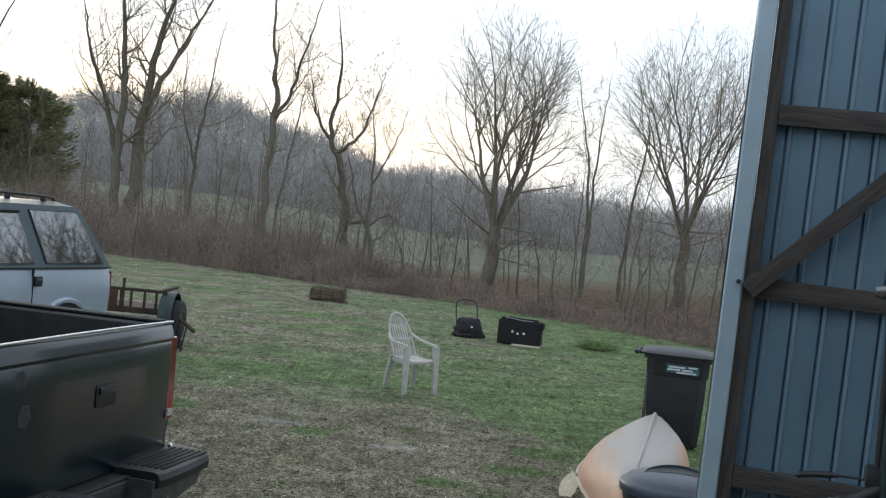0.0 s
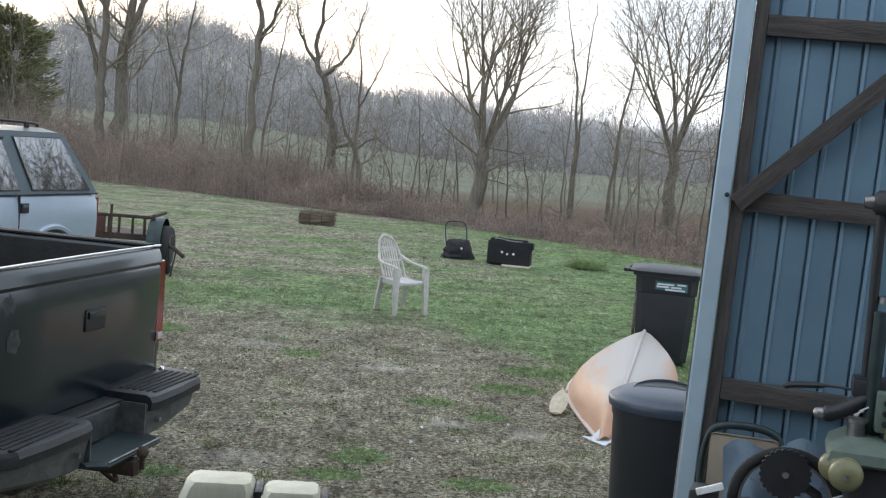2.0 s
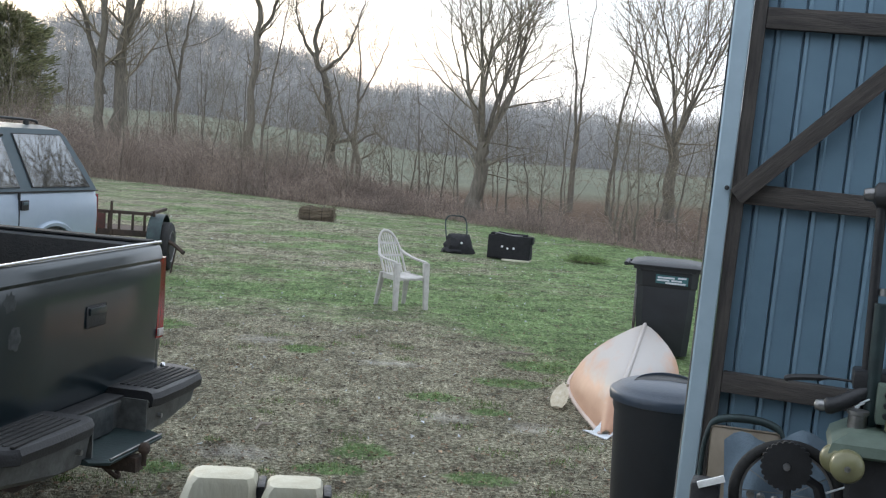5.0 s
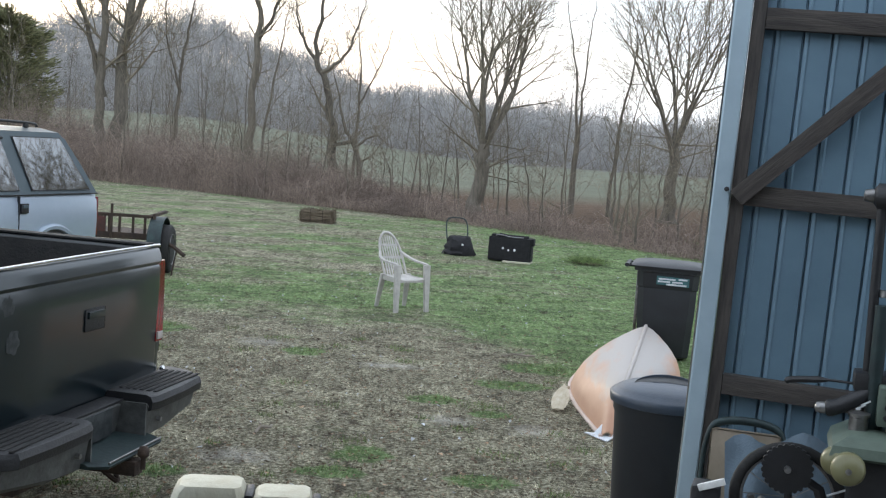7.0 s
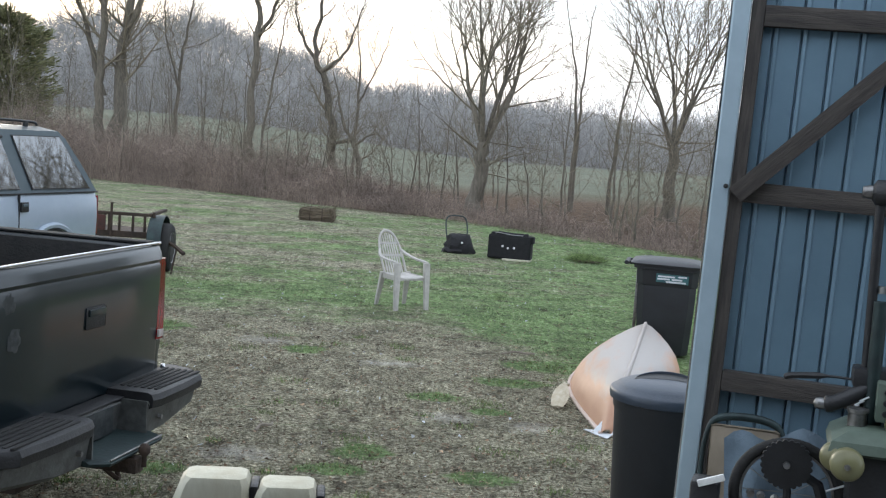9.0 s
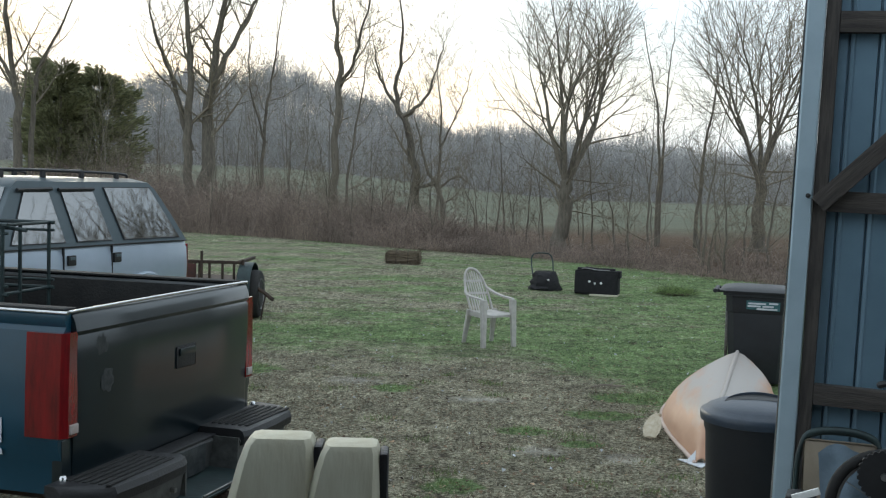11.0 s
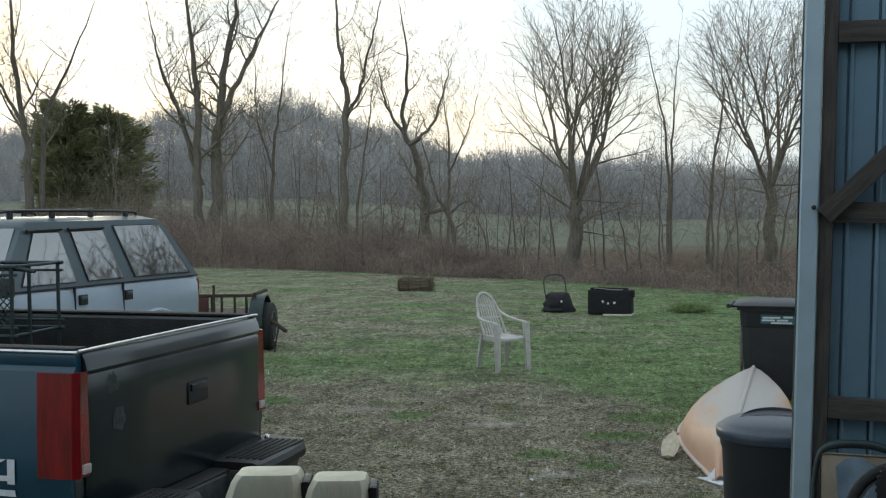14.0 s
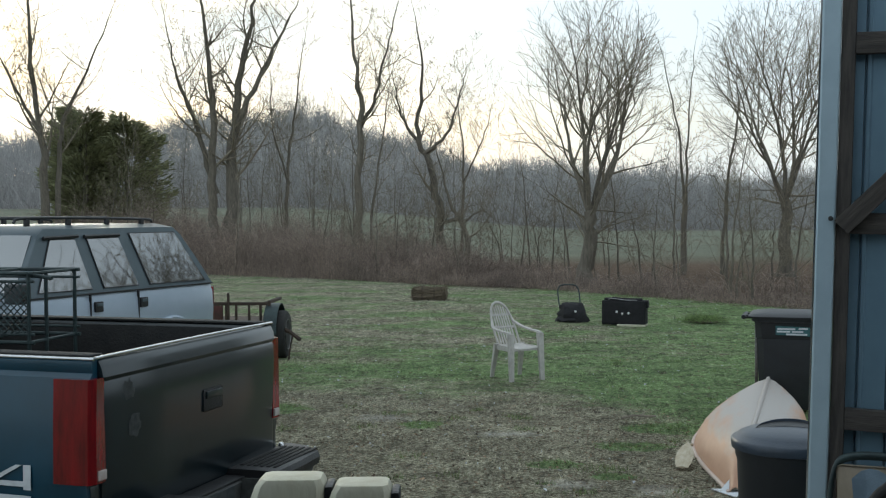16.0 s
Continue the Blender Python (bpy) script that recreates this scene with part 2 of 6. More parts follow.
class Lawn:
    """The lawn's own pattern of green, straw and soil, by place, shared by the ground and the blades that grow on it."""

    GREEN = ((0.22, 8.79, 0.26, 0.20), (-0.26, 7.12, 0.22, 0.24), (0.46, 6.68, 0.28, 0.16), (-0.92, 10.4, 0.26, 0.24), (1.23, 10.3, 0.50, 0.30),
             (-1.38, 6.52, 0.18, 0.16), (0.63, 8.41, 0.20, 0.15), (-0.42, 6.7, 0.26, 0.16), (0.85, 9.5, 0.40, 0.22), (-2.6, 11.2, 0.6, 0.4))
    PALE = ((0.29, 8.14, 0.34, 0.24), (-0.99, 6.92, 0.40, 0.26), (-1.32, 10.75, 0.40, 0.34), (-0.15, 10.0, 0.5, 0.2), (0.9, 8.0, 0.3, 0.25))

    def __init__(self, m):
        self.n, self.l = m.node_tree.nodes, m.node_tree.links
        self.co = self.n.new("ShaderNodeTexCoord").outputs["Object"]
        sep = self.n.new("ShaderNodeSeparateXYZ")
        self.l.new(self.co, sep.inputs[0])
        self.x, self.y = sep.outputs["X"], sep.outputs["Y"]

    def noise(self, scale, detail=6, stretch=(1, 1, 1), rough=0.6):
        mp = self.n.new("ShaderNodeMapping")
        mp.inputs["Scale"].default_value = stretch
        self.l.new(self.co, mp.inputs["Vector"])
        t = self.n.new("ShaderNodeTexNoise")
        t.inputs["Scale"].default_value = scale
        t.inputs["Detail"].default_value = detail
        t.inputs["Roughness"].default_value = rough
        self.l.new(mp.outputs["Vector"], t.inputs["Vector"])
        return t.outputs["Fac"]

    def ramp(self, fac, stops):
        r = self.n.new("ShaderNodeValToRGB")
        while len(r.color_ramp.elements) < len(stops):
            r.color_ramp.elements.new(0.5)
        for e, (p, c) in zip(r.color_ramp.elements, stops):
            e.position, e.color = p, (*c, 1)
        self.l.new(fac, r.inputs["Fac"])
        return r.outputs["Color"]

    def mix(self, fac, a, c):
        x = self.n.new("ShaderNodeMix")
        x.data_type = 'RGBA'
        self.l.new(fac, x.inputs[0])
        self.l.new(a, x.inputs[6])
        self.l.new(c, x.inputs[7])
        return x.outputs[2]

    def calc(self, op, a, c=0.0, d=None):
        x = self.n.new("ShaderNodeMath")
        x.operation = op
        for i, v in enumerate((a, c, d)):
            if v is None:
                continue
            if isinstance(v, (int, float)):
                x.inputs[i].default_value = v
            else:
                self.l.new(v, x.inputs[i])
        return x.outputs[0]

    def fit(self, v, a, b, lo=0.0, hi=1.0):
        r = self.n.new("ShaderNodeMapRange")
        for k, q in (("From Min", a), ("From Max", b), ("To Min", lo), ("To Max", hi)):
            r.inputs[k].default_value = q
        self.l.new(v, r.inputs["Value"])
        return r.outputs["Result"]

    def spots(self, rows):
        """1 at the middle of any of the oval spots, 0 at its rim."""
        best = None
        for cx, cy, rx, ry in rows:
            dx = self.calc('MULTIPLY_ADD', self.x, 1 / rx, -cx / rx)
            dy = self.calc('MULTIPLY_ADD', self.y, 1 / ry, -cy / ry)
            d = self.calc('SUBTRACT', 1.0, self.calc('SQRT', self.calc('ADD', self.calc('MULTIPLY', dx, dx), self.calc('MULTIPLY', dy, dy))))
            best = d if best is None else self.calc('MAXIMUM', best, d)
        return self.calc('MAXIMUM', best, -1.0)

    def dryness(self):
        """0: green turf; 1: worn, dead and leaf-strewn."""
        c = self.calc
        edge = c('SUBTRACT', 12.6, self.fit(self.x, 0.1, 1.5, 0.0, 2.9))
        near = self.fit(c('SUBTRACT', edge, self.y), -1.3, 1.0, -0.30, 0.52)
        broad = c('MULTIPLY', c('SUBTRACT', self.noise(0.55, 4, (0.8, 1.3, 1)), 0.5), 1.1)
        streak = c('MULTIPLY', c('SUBTRACT', self.noise(0.6, 7, (0.6, 1.5, 1), 0.7), 0.46), 2.6)
        far = self.fit(self.y, 13.5, 16.5)
        west = self.fit(self.x, 2.4, -1.5, 0.05, 0.42)
        f = c('ADD', near, c('ADD', c('MULTIPLY', streak, c('MULTIPLY_ADD', far, 0.6, 0.25)), broad))
        f = c('ADD', f, c('MULTIPLY', west, far))
        f = c('ADD', f, c('MULTIPLY', c('SUBTRACT', self.noise(4.0, 7, (0.8, 1.25, 1), 0.75), 0.5), 1.7))
        f = c('SUBTRACT', f, c('MULTIPLY', c('MAXIMUM', c('ADD', self.spots(self.GREEN), c('MULTIPLY', c('SUBTRACT', self.noise(7, 4), 0.5), 0.9)), 0.0), 2.2))
        return self.fit(f, -0.12, 0.34)

    def colour(self):
        green = self.ramp(self.noise(24, 8, rough=0.75), [(0.32, (0.068, 0.118, 0.038)), (0.5, (0.165, 0.25, 0.095)), (0.66, (0.37, 0.43, 0.25))])
        straw = self.ramp(self.noise(30, 8, rough=0.85), [(0.38, (0.037, 0.033, 0.022)), (0.48, (0.20, 0.184, 0.120)), (0.60, (0.61, 0.575, 0.44))])
        col = self.mix(self.dryness(), green, straw)
        soil = self.ramp(self.noise(40, 4), [(0.3, (0.035, 0.028, 0.02)), (0.7, (0.095, 0.072, 0.05))])
        col = self.mix(self.fit(self.noise(5.5, 9, (1.2, 0.7, 1), 0.8), 0.52, 0.62, 0.0, 0.85), col, soil)
        thatch = self.ramp(self.noise(55, 3), [(0.3, (0.34, 0.31, 0.25)), (0.7, (0.68, 0.65, 0.58))])
        bleached = self.calc('MAXIMUM', self.fit(self.noise(8.5, 9, (1.2, 0.8, 1), 0.8), 0.60, 0.70, 0.0, 0.75),
                             self.fit(self.calc('ADD', self.spots(self.PALE), self.calc('MULTIPLY', self.calc('SUBTRACT', self.noise(9, 7, rough=0.8), 0.5), 2.6)), 0.25, 0.8, 0.0, 0.7))
        col = self.mix(bleached, col, thatch)
        # uneven tone: trodden, leaf-stained and bleached turf
        hs = self.n.new("ShaderNodeHueSaturation")
        tone = self.calc('MULTIPLY', self.fit(self.noise(1.7, 5, (1.0, 0.9, 1), 0.7), 0.32, 0.68, 0.64, 1.4), self.fit(self.noise(10, 6, (1.3, 0.55, 1), 0.75), 0.34, 0.66, 0.58, 1.5))
        self.l.new(tone, hs.inputs["Value"])
        self.l.new(col, hs.inputs["Color"])
        return hs.outputs["Color"]


def ground_material():
    m = bpy.data.materials.new("winter_lawn")
    m.use_nodes = True
    g = Lawn(m)
    b = g.n["Principled BSDF"]
    b.inputs["Roughness"].default_value = 0.95
    b.inputs["Specular IOR Level"].default_value = 0.15
    col = g.colour()
    # beyond the thicket: pale pasture, then leaf litter under the woods
    pasture = g.ramp(g.noise(0.12, 6, (0.5, 1.5, 1)), [(0.3, (0.145, 0.158, 0.115)), (0.7, (0.21, 0.215, 0.16))])
    litter_near = g.ramp(g.noise(3.0, 7, rough=0.75), [(0.3, (0.06, 0.043, 0.03)), (0.7, (0.20, 0.135, 0.09))])
    edge = g.calc('MULTIPLY_ADD', g.calc('MINIMUM', g.x, 1.0), -0.75, 29.6)
    edge = g.calc('SUBTRACT', edge, g.calc('MULTIPLY', g.calc('MAXIMUM', g.calc('SUBTRACT', g.x, 1.0), 0.0), 1.35))
    under = g.fit(g.calc('ADD', g.calc('SUBTRACT', g.y, edge), g.calc('MULTIPLY', g.calc('SUBTRACT', g.noise(1.2, 6), 0.5), 3.0)), -0.9, 0.7)
    col = g.mix(under, col, litter_near)
    col = g.mix(g.fit(g.y, 42, 52), col, pasture)
    litter = g.ramp(g.noise(0.4), [(0.3, (0.13, 0.12, 0.112)), (0.7, (0.20, 0.185, 0.17))])
    col = g.mix(g.fit(g.calc('MULTIPLY_ADD', g.noise(0.15), 14, g.y), 143, 152), col, litter)
    g.l.new(col, b.inputs["Base Color"])
    bp = g.n.new("ShaderNodeBump")
    bp.inputs["Strength"].default_value = 1.0
    bp.inputs["Distance"].default_value = 0.09
    g.l.new(g.noise(22, 8, rough=0.75), bp.inputs["Height"])
    g.l.new(bp.outputs["Normal"], b.inputs["Normal"])
    return m


def blade_material(name, vary, bright=1.0):
    """Grass that takes the colour of the turf it grows in, each blade a little different."""
    m = bpy.data.materials.new(name)
    m.use_nodes = True
    g = Lawn(m)
    b = g.n["Principled BSDF"]
    b.inputs["Roughness"].default_value = 0.85
    b.inputs["Specular IOR Level"].default_value = 0.25
    hs = g.n.new("ShaderNodeHueSaturation")
    hs.inputs["Saturation"].default_value = 0.97
    g.l.new(g.fit(g.n.new("ShaderNodeNewGeometry").outputs["Random Per Island"], 0, 1, bright * (1 - vary), bright * (1 + vary)), hs.inputs["Value"])
    g.l.new(g.colour(), hs.inputs["Color"])
    g.l.new(hs.outputs["Color"], b.inputs["Base Color"])
    return m


M_BLADE = blade_material("turf_blades", 0.7, 1.1)
M_GROUND = ground_material()


# ---- mesh helpers ----
def put(bm, name, material, parent=None, label="", smooth=False):
    """Links a bmesh as one mesh object, under a parent where one is given."""
    me = bpy.data.meshes.new(name)
    bmesh.ops.recalc_face_normals(bm, faces=bm.faces)
    bm.to_mesh(me)
    bm.free()
    for f in me.polygons:
        f.use_smooth = True
    me.set_sharp_from_angle(angle=radians(60 if smooth else 32))
    me.materials.append(material)
    ob = new(name, me)
    if parent:
        ob.parent = parent
    if label:
        ob["label"] = label
    return ob


def part(name, bm, material, parent, label="", smooth=False):
    return put(bm, name, material, parent, label, smooth)


def thing(name, m, label, category, group=""):
    e = new(name)
    e.matrix_world = m
    return tagged(e, label, category, group)


def box(bm, x0, x1, y0, y1, z0, z1, bevel=0.0, m=None):
    r = bmesh.ops.create_cube(bm, size=1)
    vs = r["verts"]
    for v in vs:
        v.co = Vector((x0 + (v.co.x + 0.5) * (x1 - x0), y0 + (v.co.y + 0.5) * (y1 - y0), z0 + (v.co.z + 0.5) * (z1 - z0)))
    if bevel:
        es = list({e for v in vs for e in v.link_edges})
        r = bmesh.ops.bevel(bm, geom=es, offset=bevel, segments=2, affect='EDGES', profile=0.6)
        vs = list({v for f in r["faces"] for v in f.verts} | {v for v in vs if v.is_valid})
    if m:
        for v in vs:
            v.co = m @ v.co
    return bm


def a_box(*a, **k):
    return box(bmesh.new(), *a, **k)


def tube(bm, pts, r, k=8, closed=False, cap=True):
    """A round bar along points; r is one radius or one for each point."""
    pts = [Vector(p) for p in pts]
    rs = r if isinstance(r, (list, tuple)) else [r] * len(pts)
    n = len(pts)
    rings = []
    up = None
    for i, p in enumerate(pts):
        a = pts[(i - 1) % n] if (closed or i > 0) else p
        c = pts[(i + 1) % n] if (closed or i < n - 1) else p
        t = (c - a).normalized()
        if up is None:
            up = t.orthogonal().normalized()
        up = (up - t * up.dot(t)).normalized()
        side = t.cross(up)
        rings.append([bm.verts.new(p + (up * math.cos(q) + side * math.sin(q)) * rs[i]) for q in [2 * math.pi * j / k for j in range(k)]])
    for i in range(n if closed else n - 1):
        a, c = rings[i], rings[(i + 1) % n]
        for j in range(k):
            bm.faces.new((a[j], a[(j + 1) % k], c[(j + 1) % k], c[j]))
    if cap and not closed:
        bm.faces.new(rings[0])
        bm.faces.new(rings[-1])
    return bm


def a_tube(*a, **k):
    return tube(bmesh.new(), *a, **k)


def lathe(profile, k=32, bm=None, axis='Z', at=(0, 0, 0)):
    """Turns (radius, height) points round an axis."""
    bm = bm or bmesh.new()
    rings = []
    for r, h in profile:
        ring = []
        for j in range(k):
            q = 2 * math.pi * j / k
            c, s = r * math.cos(q), r * math.sin(q)
            p = (c, s, h) if axis == 'Z' else (h, c, s) if axis == 'X' else (c, h, s)
            ring.append(bm.verts.new(Vector(at) + Vector(p)))
        rings.append(ring)
    for a, c in zip(rings, rings[1:]):
        for j in range(k):
            bm.faces.new((a[j], a[(j + 1) % k], c[(j + 1) % k], c[j]))
    bm.faces.new(rings[0])
    bm.faces.new(rings[-1])
    return bm


def loft(rings, closed=True, cap=True, bm=None):
    """A skin over rings of points, all with the same count."""
    bm = bm or bmesh.new()
    vs = [[bm.verts.new(p) for p in r] for r in rings]
    k = len(vs[0])
    for a, c in zip(vs, vs[1:]):
        for j in range(k if closed else k - 1):
            bm.faces.new((a[j], a[(j + 1) % k], c[(j + 1) % k], c[j]))
    if cap and closed:
        bm.faces.new(vs[0])
        bm.faces.new(vs[-1])
    return bm


def plate(corners, thick, bm=None):
    """A flat plate on a polygon, thickened along its normal."""
    bm = bm or bmesh.new()
    c = [Vector(p) for p in corners]
    nrm = (c[1] - c[0]).cross(c[2] - c[0]).normalized() * thick
    return loft([c, [p + nrm for p in c]], bm=bm)


def smooth_path(pts, n):
    """A rounded path through control points."""
    pts = [Vector(p) for p in pts]
    q = [pts[0] * 2 - pts[1]] + pts + [pts[-1] * 2 - pts[-2]]
    out = []
    for i in range(len(pts) - 1):
        for j in range(n):
            t = j / n
            a, b, c, d = q[i:i + 4]
            out.append(0.5 * ((2 * b) + (c - a) * t + (2 * a - 5 * b + 4 * c - d) * t * t + (3 * b - a - 3 * c + d) * t ** 3))
    return out + [pts[-1]]


def frusta(name, p0, p1, r0, r1, material, sides=3, parent=None):
    """Many tapered sticks as one mesh, from arrays of ends and radii."""
    p0, p1, r0, r1 = (np.asarray(a, dtype=float) for a in (p0, p1, r0, r1))
    n = len(p0)
    ax = p1 - p0
    ax /= np.linalg.norm(ax, axis=1)[:, None] + 1e-9
    ref = np.where(np.abs(ax[:, 2:3]) > 0.9, np.array([[1.0, 0, 0]]), np.array([[0, 0, 1.0]]))
    u = np.cross(ax, ref)
    u /= np.linalg.norm(u, axis=1)[:, None] + 1e-9
    w = np.cross(ax, u)
    ang = 2 * np.pi * np.arange(sides) / sides
    ring = u[:, None, :] * np.cos(ang)[None, :, None] + w[:, None, :] * np.sin(ang)[None, :, None]
    v = np.concatenate([p0[:, None] + ring * r0[:, None, None], p1[:, None] + ring * r1[:, None, None]], axis=1).reshape(-1, 3)
    base = (np.arange(n) * 2 * sides)[:, None, None]
    j = np.arange(sides)
    quad = np.stack([j, (j + 1) % sides, sides + (j + 1) % sides, sides + j], 1)[None]
    f = (base + quad).reshape(-1, 4)
    me = bpy.data.meshes.new(name)
    me.vertices.add(len(v))
    me.vertices.foreach_set("co", v.ravel())
    me.loops.add(f.size)
    me.loops.foreach_set("vertex_index", f.ravel().astype(np.int32))
    me.polygons.add(len(f))
    me.polygons.foreach_set("loop_start", np.arange(0, f.size, 4, dtype=np.int32))
    me.update()
    me.validate()
    me.materials.append(material)
    ob = new(name, me)
    if parent:
        ob.parent = parent
    return ob


def flakes(name, v, material):
    """Many loose triangles as one mesh; v is an array of n x 3 x 3."""
    n = len(v)
    me = bpy.data.meshes.new(name)
    me.vertices.add(n * 3)
    me.vertices.foreach_set("co", v.reshape(-1))
    me.loops.add(n * 3)
    me.loops.foreach_set("vertex_index", np.arange(n * 3, dtype=np.int32))
    me.polygons.add(n)
    me.polygons.foreach_set("loop_start", np.arange(0, n * 3, 3, dtype=np.int32))
    me.update()
    me.materials.append(material)
    return new(name, me)


# ---- ground ----
def smoothstep(a, b, x):
    t = np.clip((x - a) / (b - a), 0, 1)
    return t * t * (3 - 2 * t)


def ground_z(x, y):
    """Flat yard; a field that climbs to a hill on the west side."""
    x, y = np.asarray(x, dtype=float), np.asarray(y, dtype=float)
    across = x * 150 / np.maximum(y, 60)
    side = smoothstep(14, -34, across)
    field = smoothstep(55, 150, y) * (2.7 * side - 0.35 * (1 - side))
    hill = smoothstep(148, 215, y) * (9.0 * side ** 1.2 * (1 - 0.55 * smoothstep(-38, -66, across)) + 1.5)
    return field + hill + 0.02 * np.sin(x * 0.9 + y * 0.4) * smoothstep(12, 20, y)


def build_ground():
    ys = np.concatenate([np.linspace(-2500, -60, 8), np.linspace(-40, 50, 61), np.linspace(55, 260, 60), np.linspace(300, 3000, 10)])
    xs = np.concatenate([np.linspace(-2500, -130, 9), np.linspace(-110, -24, 30), np.linspace(-22, 22, 45), np.linspace(24, 110, 30), np.linspace(130, 2500, 9)])
    gx, gy = np.meshgrid(xs, ys)
    v = np.stack([gx, gy, ground_z(gx, gy)], -1).reshape(-1, 3)
    w = len(xs)
    f = [(r * w + c, r * w + c + 1, (r + 1) * w + c + 1, (r + 1) * w + c) for r in range(len(ys) - 1) for c in range(w - 1)]
    me = bpy.data.meshes.new("ground")
    me.from_pydata(v.tolist(), [], f)
    for p in me.polygons:
        p.use_smooth = True
    me.materials.append(M_GROUND)
    tagged(new("ground", me), "patchy winter lawn running into pale pasture", "ground", kind="structure")


build_ground()


# ---- trees ----
def tubes(name, lines, material, sides, parent):
    """Round tapered bars along many polylines as one mesh; each line is (points, radii)."""
    V, F, at = [], [], 0
    ang = 2 * np.pi * np.arange(sides) / sides
    by_count = {}
    for pts, rad in lines:
        by_count.setdefault(len(pts), []).append((pts, rad))
    for n, rows in sorted(by_count.items()):
        m = len(rows)
        p = np.array([[(q.x, q.y, q.z) for q in pts] for pts, _ in rows])
        r = np.array([rad for _, rad in rows])[:, :, None, None]
        d = np.gradient(p, axis=1)
        d /= np.linalg.norm(d, axis=2)[:, :, None] + 1e-9
        ref = np.where(np.abs(d[:, :1, 2:3]) > 0.5, np.array([[[0.31, 0.95, 0.05]]]), np.array([[[0.1, 0.05, 0.99]]]))
        u = np.cross(d, np.broadcast_to(ref, d.shape))
        u /= np.linalg.norm(u, axis=2)[:, :, None] + 1e-9
        w = np.cross(d, u)
        c, e = np.cos(ang)[None, None, :, None], np.sin(ang)[None, None, :, None]
        V.append((p[:, :, None] + r * (u[:, :, None] * c + w[:, :, None] * e)).reshape(-1, 3))
        j = np.arange(sides)
        base = at + (np.arange(m)[:, None] * n + np.arange(n - 1)[None, :])[:, :, None] * sides
        F.append(np.stack([base + j, base + (j + 1) % sides, base + sides + (j + 1) % sides, base + sides + j], -1).reshape(-1, 4))
        at += m * n * sides
    v, f = np.concatenate(V), np.concatenate(F)
    me = bpy.data.meshes.new(name)
    me.vertices.add(len(v))
    me.vertices.foreach_set("co", v.ravel())
    me.loops.add(f.size)
    me.loops.foreach_set("vertex_index", f.ravel().astype(np.int32))
    me.polygons.add(len(f))
    me.polygons.foreach_set("loop_start", np.arange(0, f.size, 4, dtype=np.int32))
    me.polygons.foreach_set("use_smooth", np.ones(len(f), dtype=bool))
    me.update()
    me.validate()
    me.materials.append(material)
    ob = new(name, me)
    ob.parent = parent
    return ob


class Limbs:
    """Collects polylines while a tree grows: leading stems and limbs one by one, and the twigs of the crown."""

    def __init__(self, seed):
        self.rng = random.Random(seed)
        self.stems, self.twigs = [], []

    def stem(self, pts, r0, r1):
        path = smooth_path(pts, 5)
        n = len(path) - 1
        k = r0 * 0.3 + 0.02
        for i in range(1, n):
            path[i] = path[i] + Vector((self.rng.uniform(-k, k), self.rng.uniform(-k, k), 0))
        rad = [r0 + (r1 - r0) * i / n for i in range(n + 1)]
        if path[0].z < 0.3:
            rad[0] *= 1.5
            rad[1] *= 1.12
        self.stems.append((path, rad))
        return path

    def bough(self, p, way, length, r, level, depth, lift, spread):
        """A wandering limb with side shoots."""
        g = self.rng
        n = max(3, min(7, int(length / 0.26)))
        step = length / n
        p, way = Vector(p), Vector(way).normalized()
        line, rad = [p], [r]
        for i in range(n):
            jitter = Vector((g.uniform(-1, 1), g.uniform(-1, 1), g.uniform(-1, 1))) * 0.2
            way = (way + jitter + Vector((0, 0, lift * 0.16))).normalized()
            q = p + way * step
            rb = max(r * (1 - 0.85 * (i + 1) / n), 0.0035)
            line.append(q)
            rad.append(rb)
            if level < depth and i >= (1 if level else 0):
                for _ in range(g.choice((1, 1, 2)) if level < depth - 1 else g.choice((1, 1, 2))):
                    side = way.orthogonal().normalized()
                    side.rotate(Matrix.Rotation(g.uniform(0, 6.283), 3, way))
                    w = (way * (1 - spread) + side * spread + Vector((0, 0, 0.12 * lift))).normalized()
                    self.bough(q, w, length * g.uniform(0.38, 0.62) * (1 - 0.35 * i / n), max(rb * 0.62, 0.0042), level + 1, depth, lift, spread)
            p = q
        self.twigs.append((line, rad))

    def build(self, name, label, category="tree", group="trees along the thicket", base=(0, 0, 0)):
        t = thing(name, Matrix.Translation(base), label, category, group)
        b = Vector(base)
        for i, (path, rad) in enumerate(self.stems):
            tubes("trunk" if i == 0 else "limb", [([q - b for q in path], rad)], M_BARK_HAZED, 9 if rad[0] > 0.1 else 6, t)
        tagged(tubes("crown", [([q - b for q in path], rad) for path, rad in self.twigs], M_TWIG, 3, t), "fine bare twigs", kind="stuff")
        return t


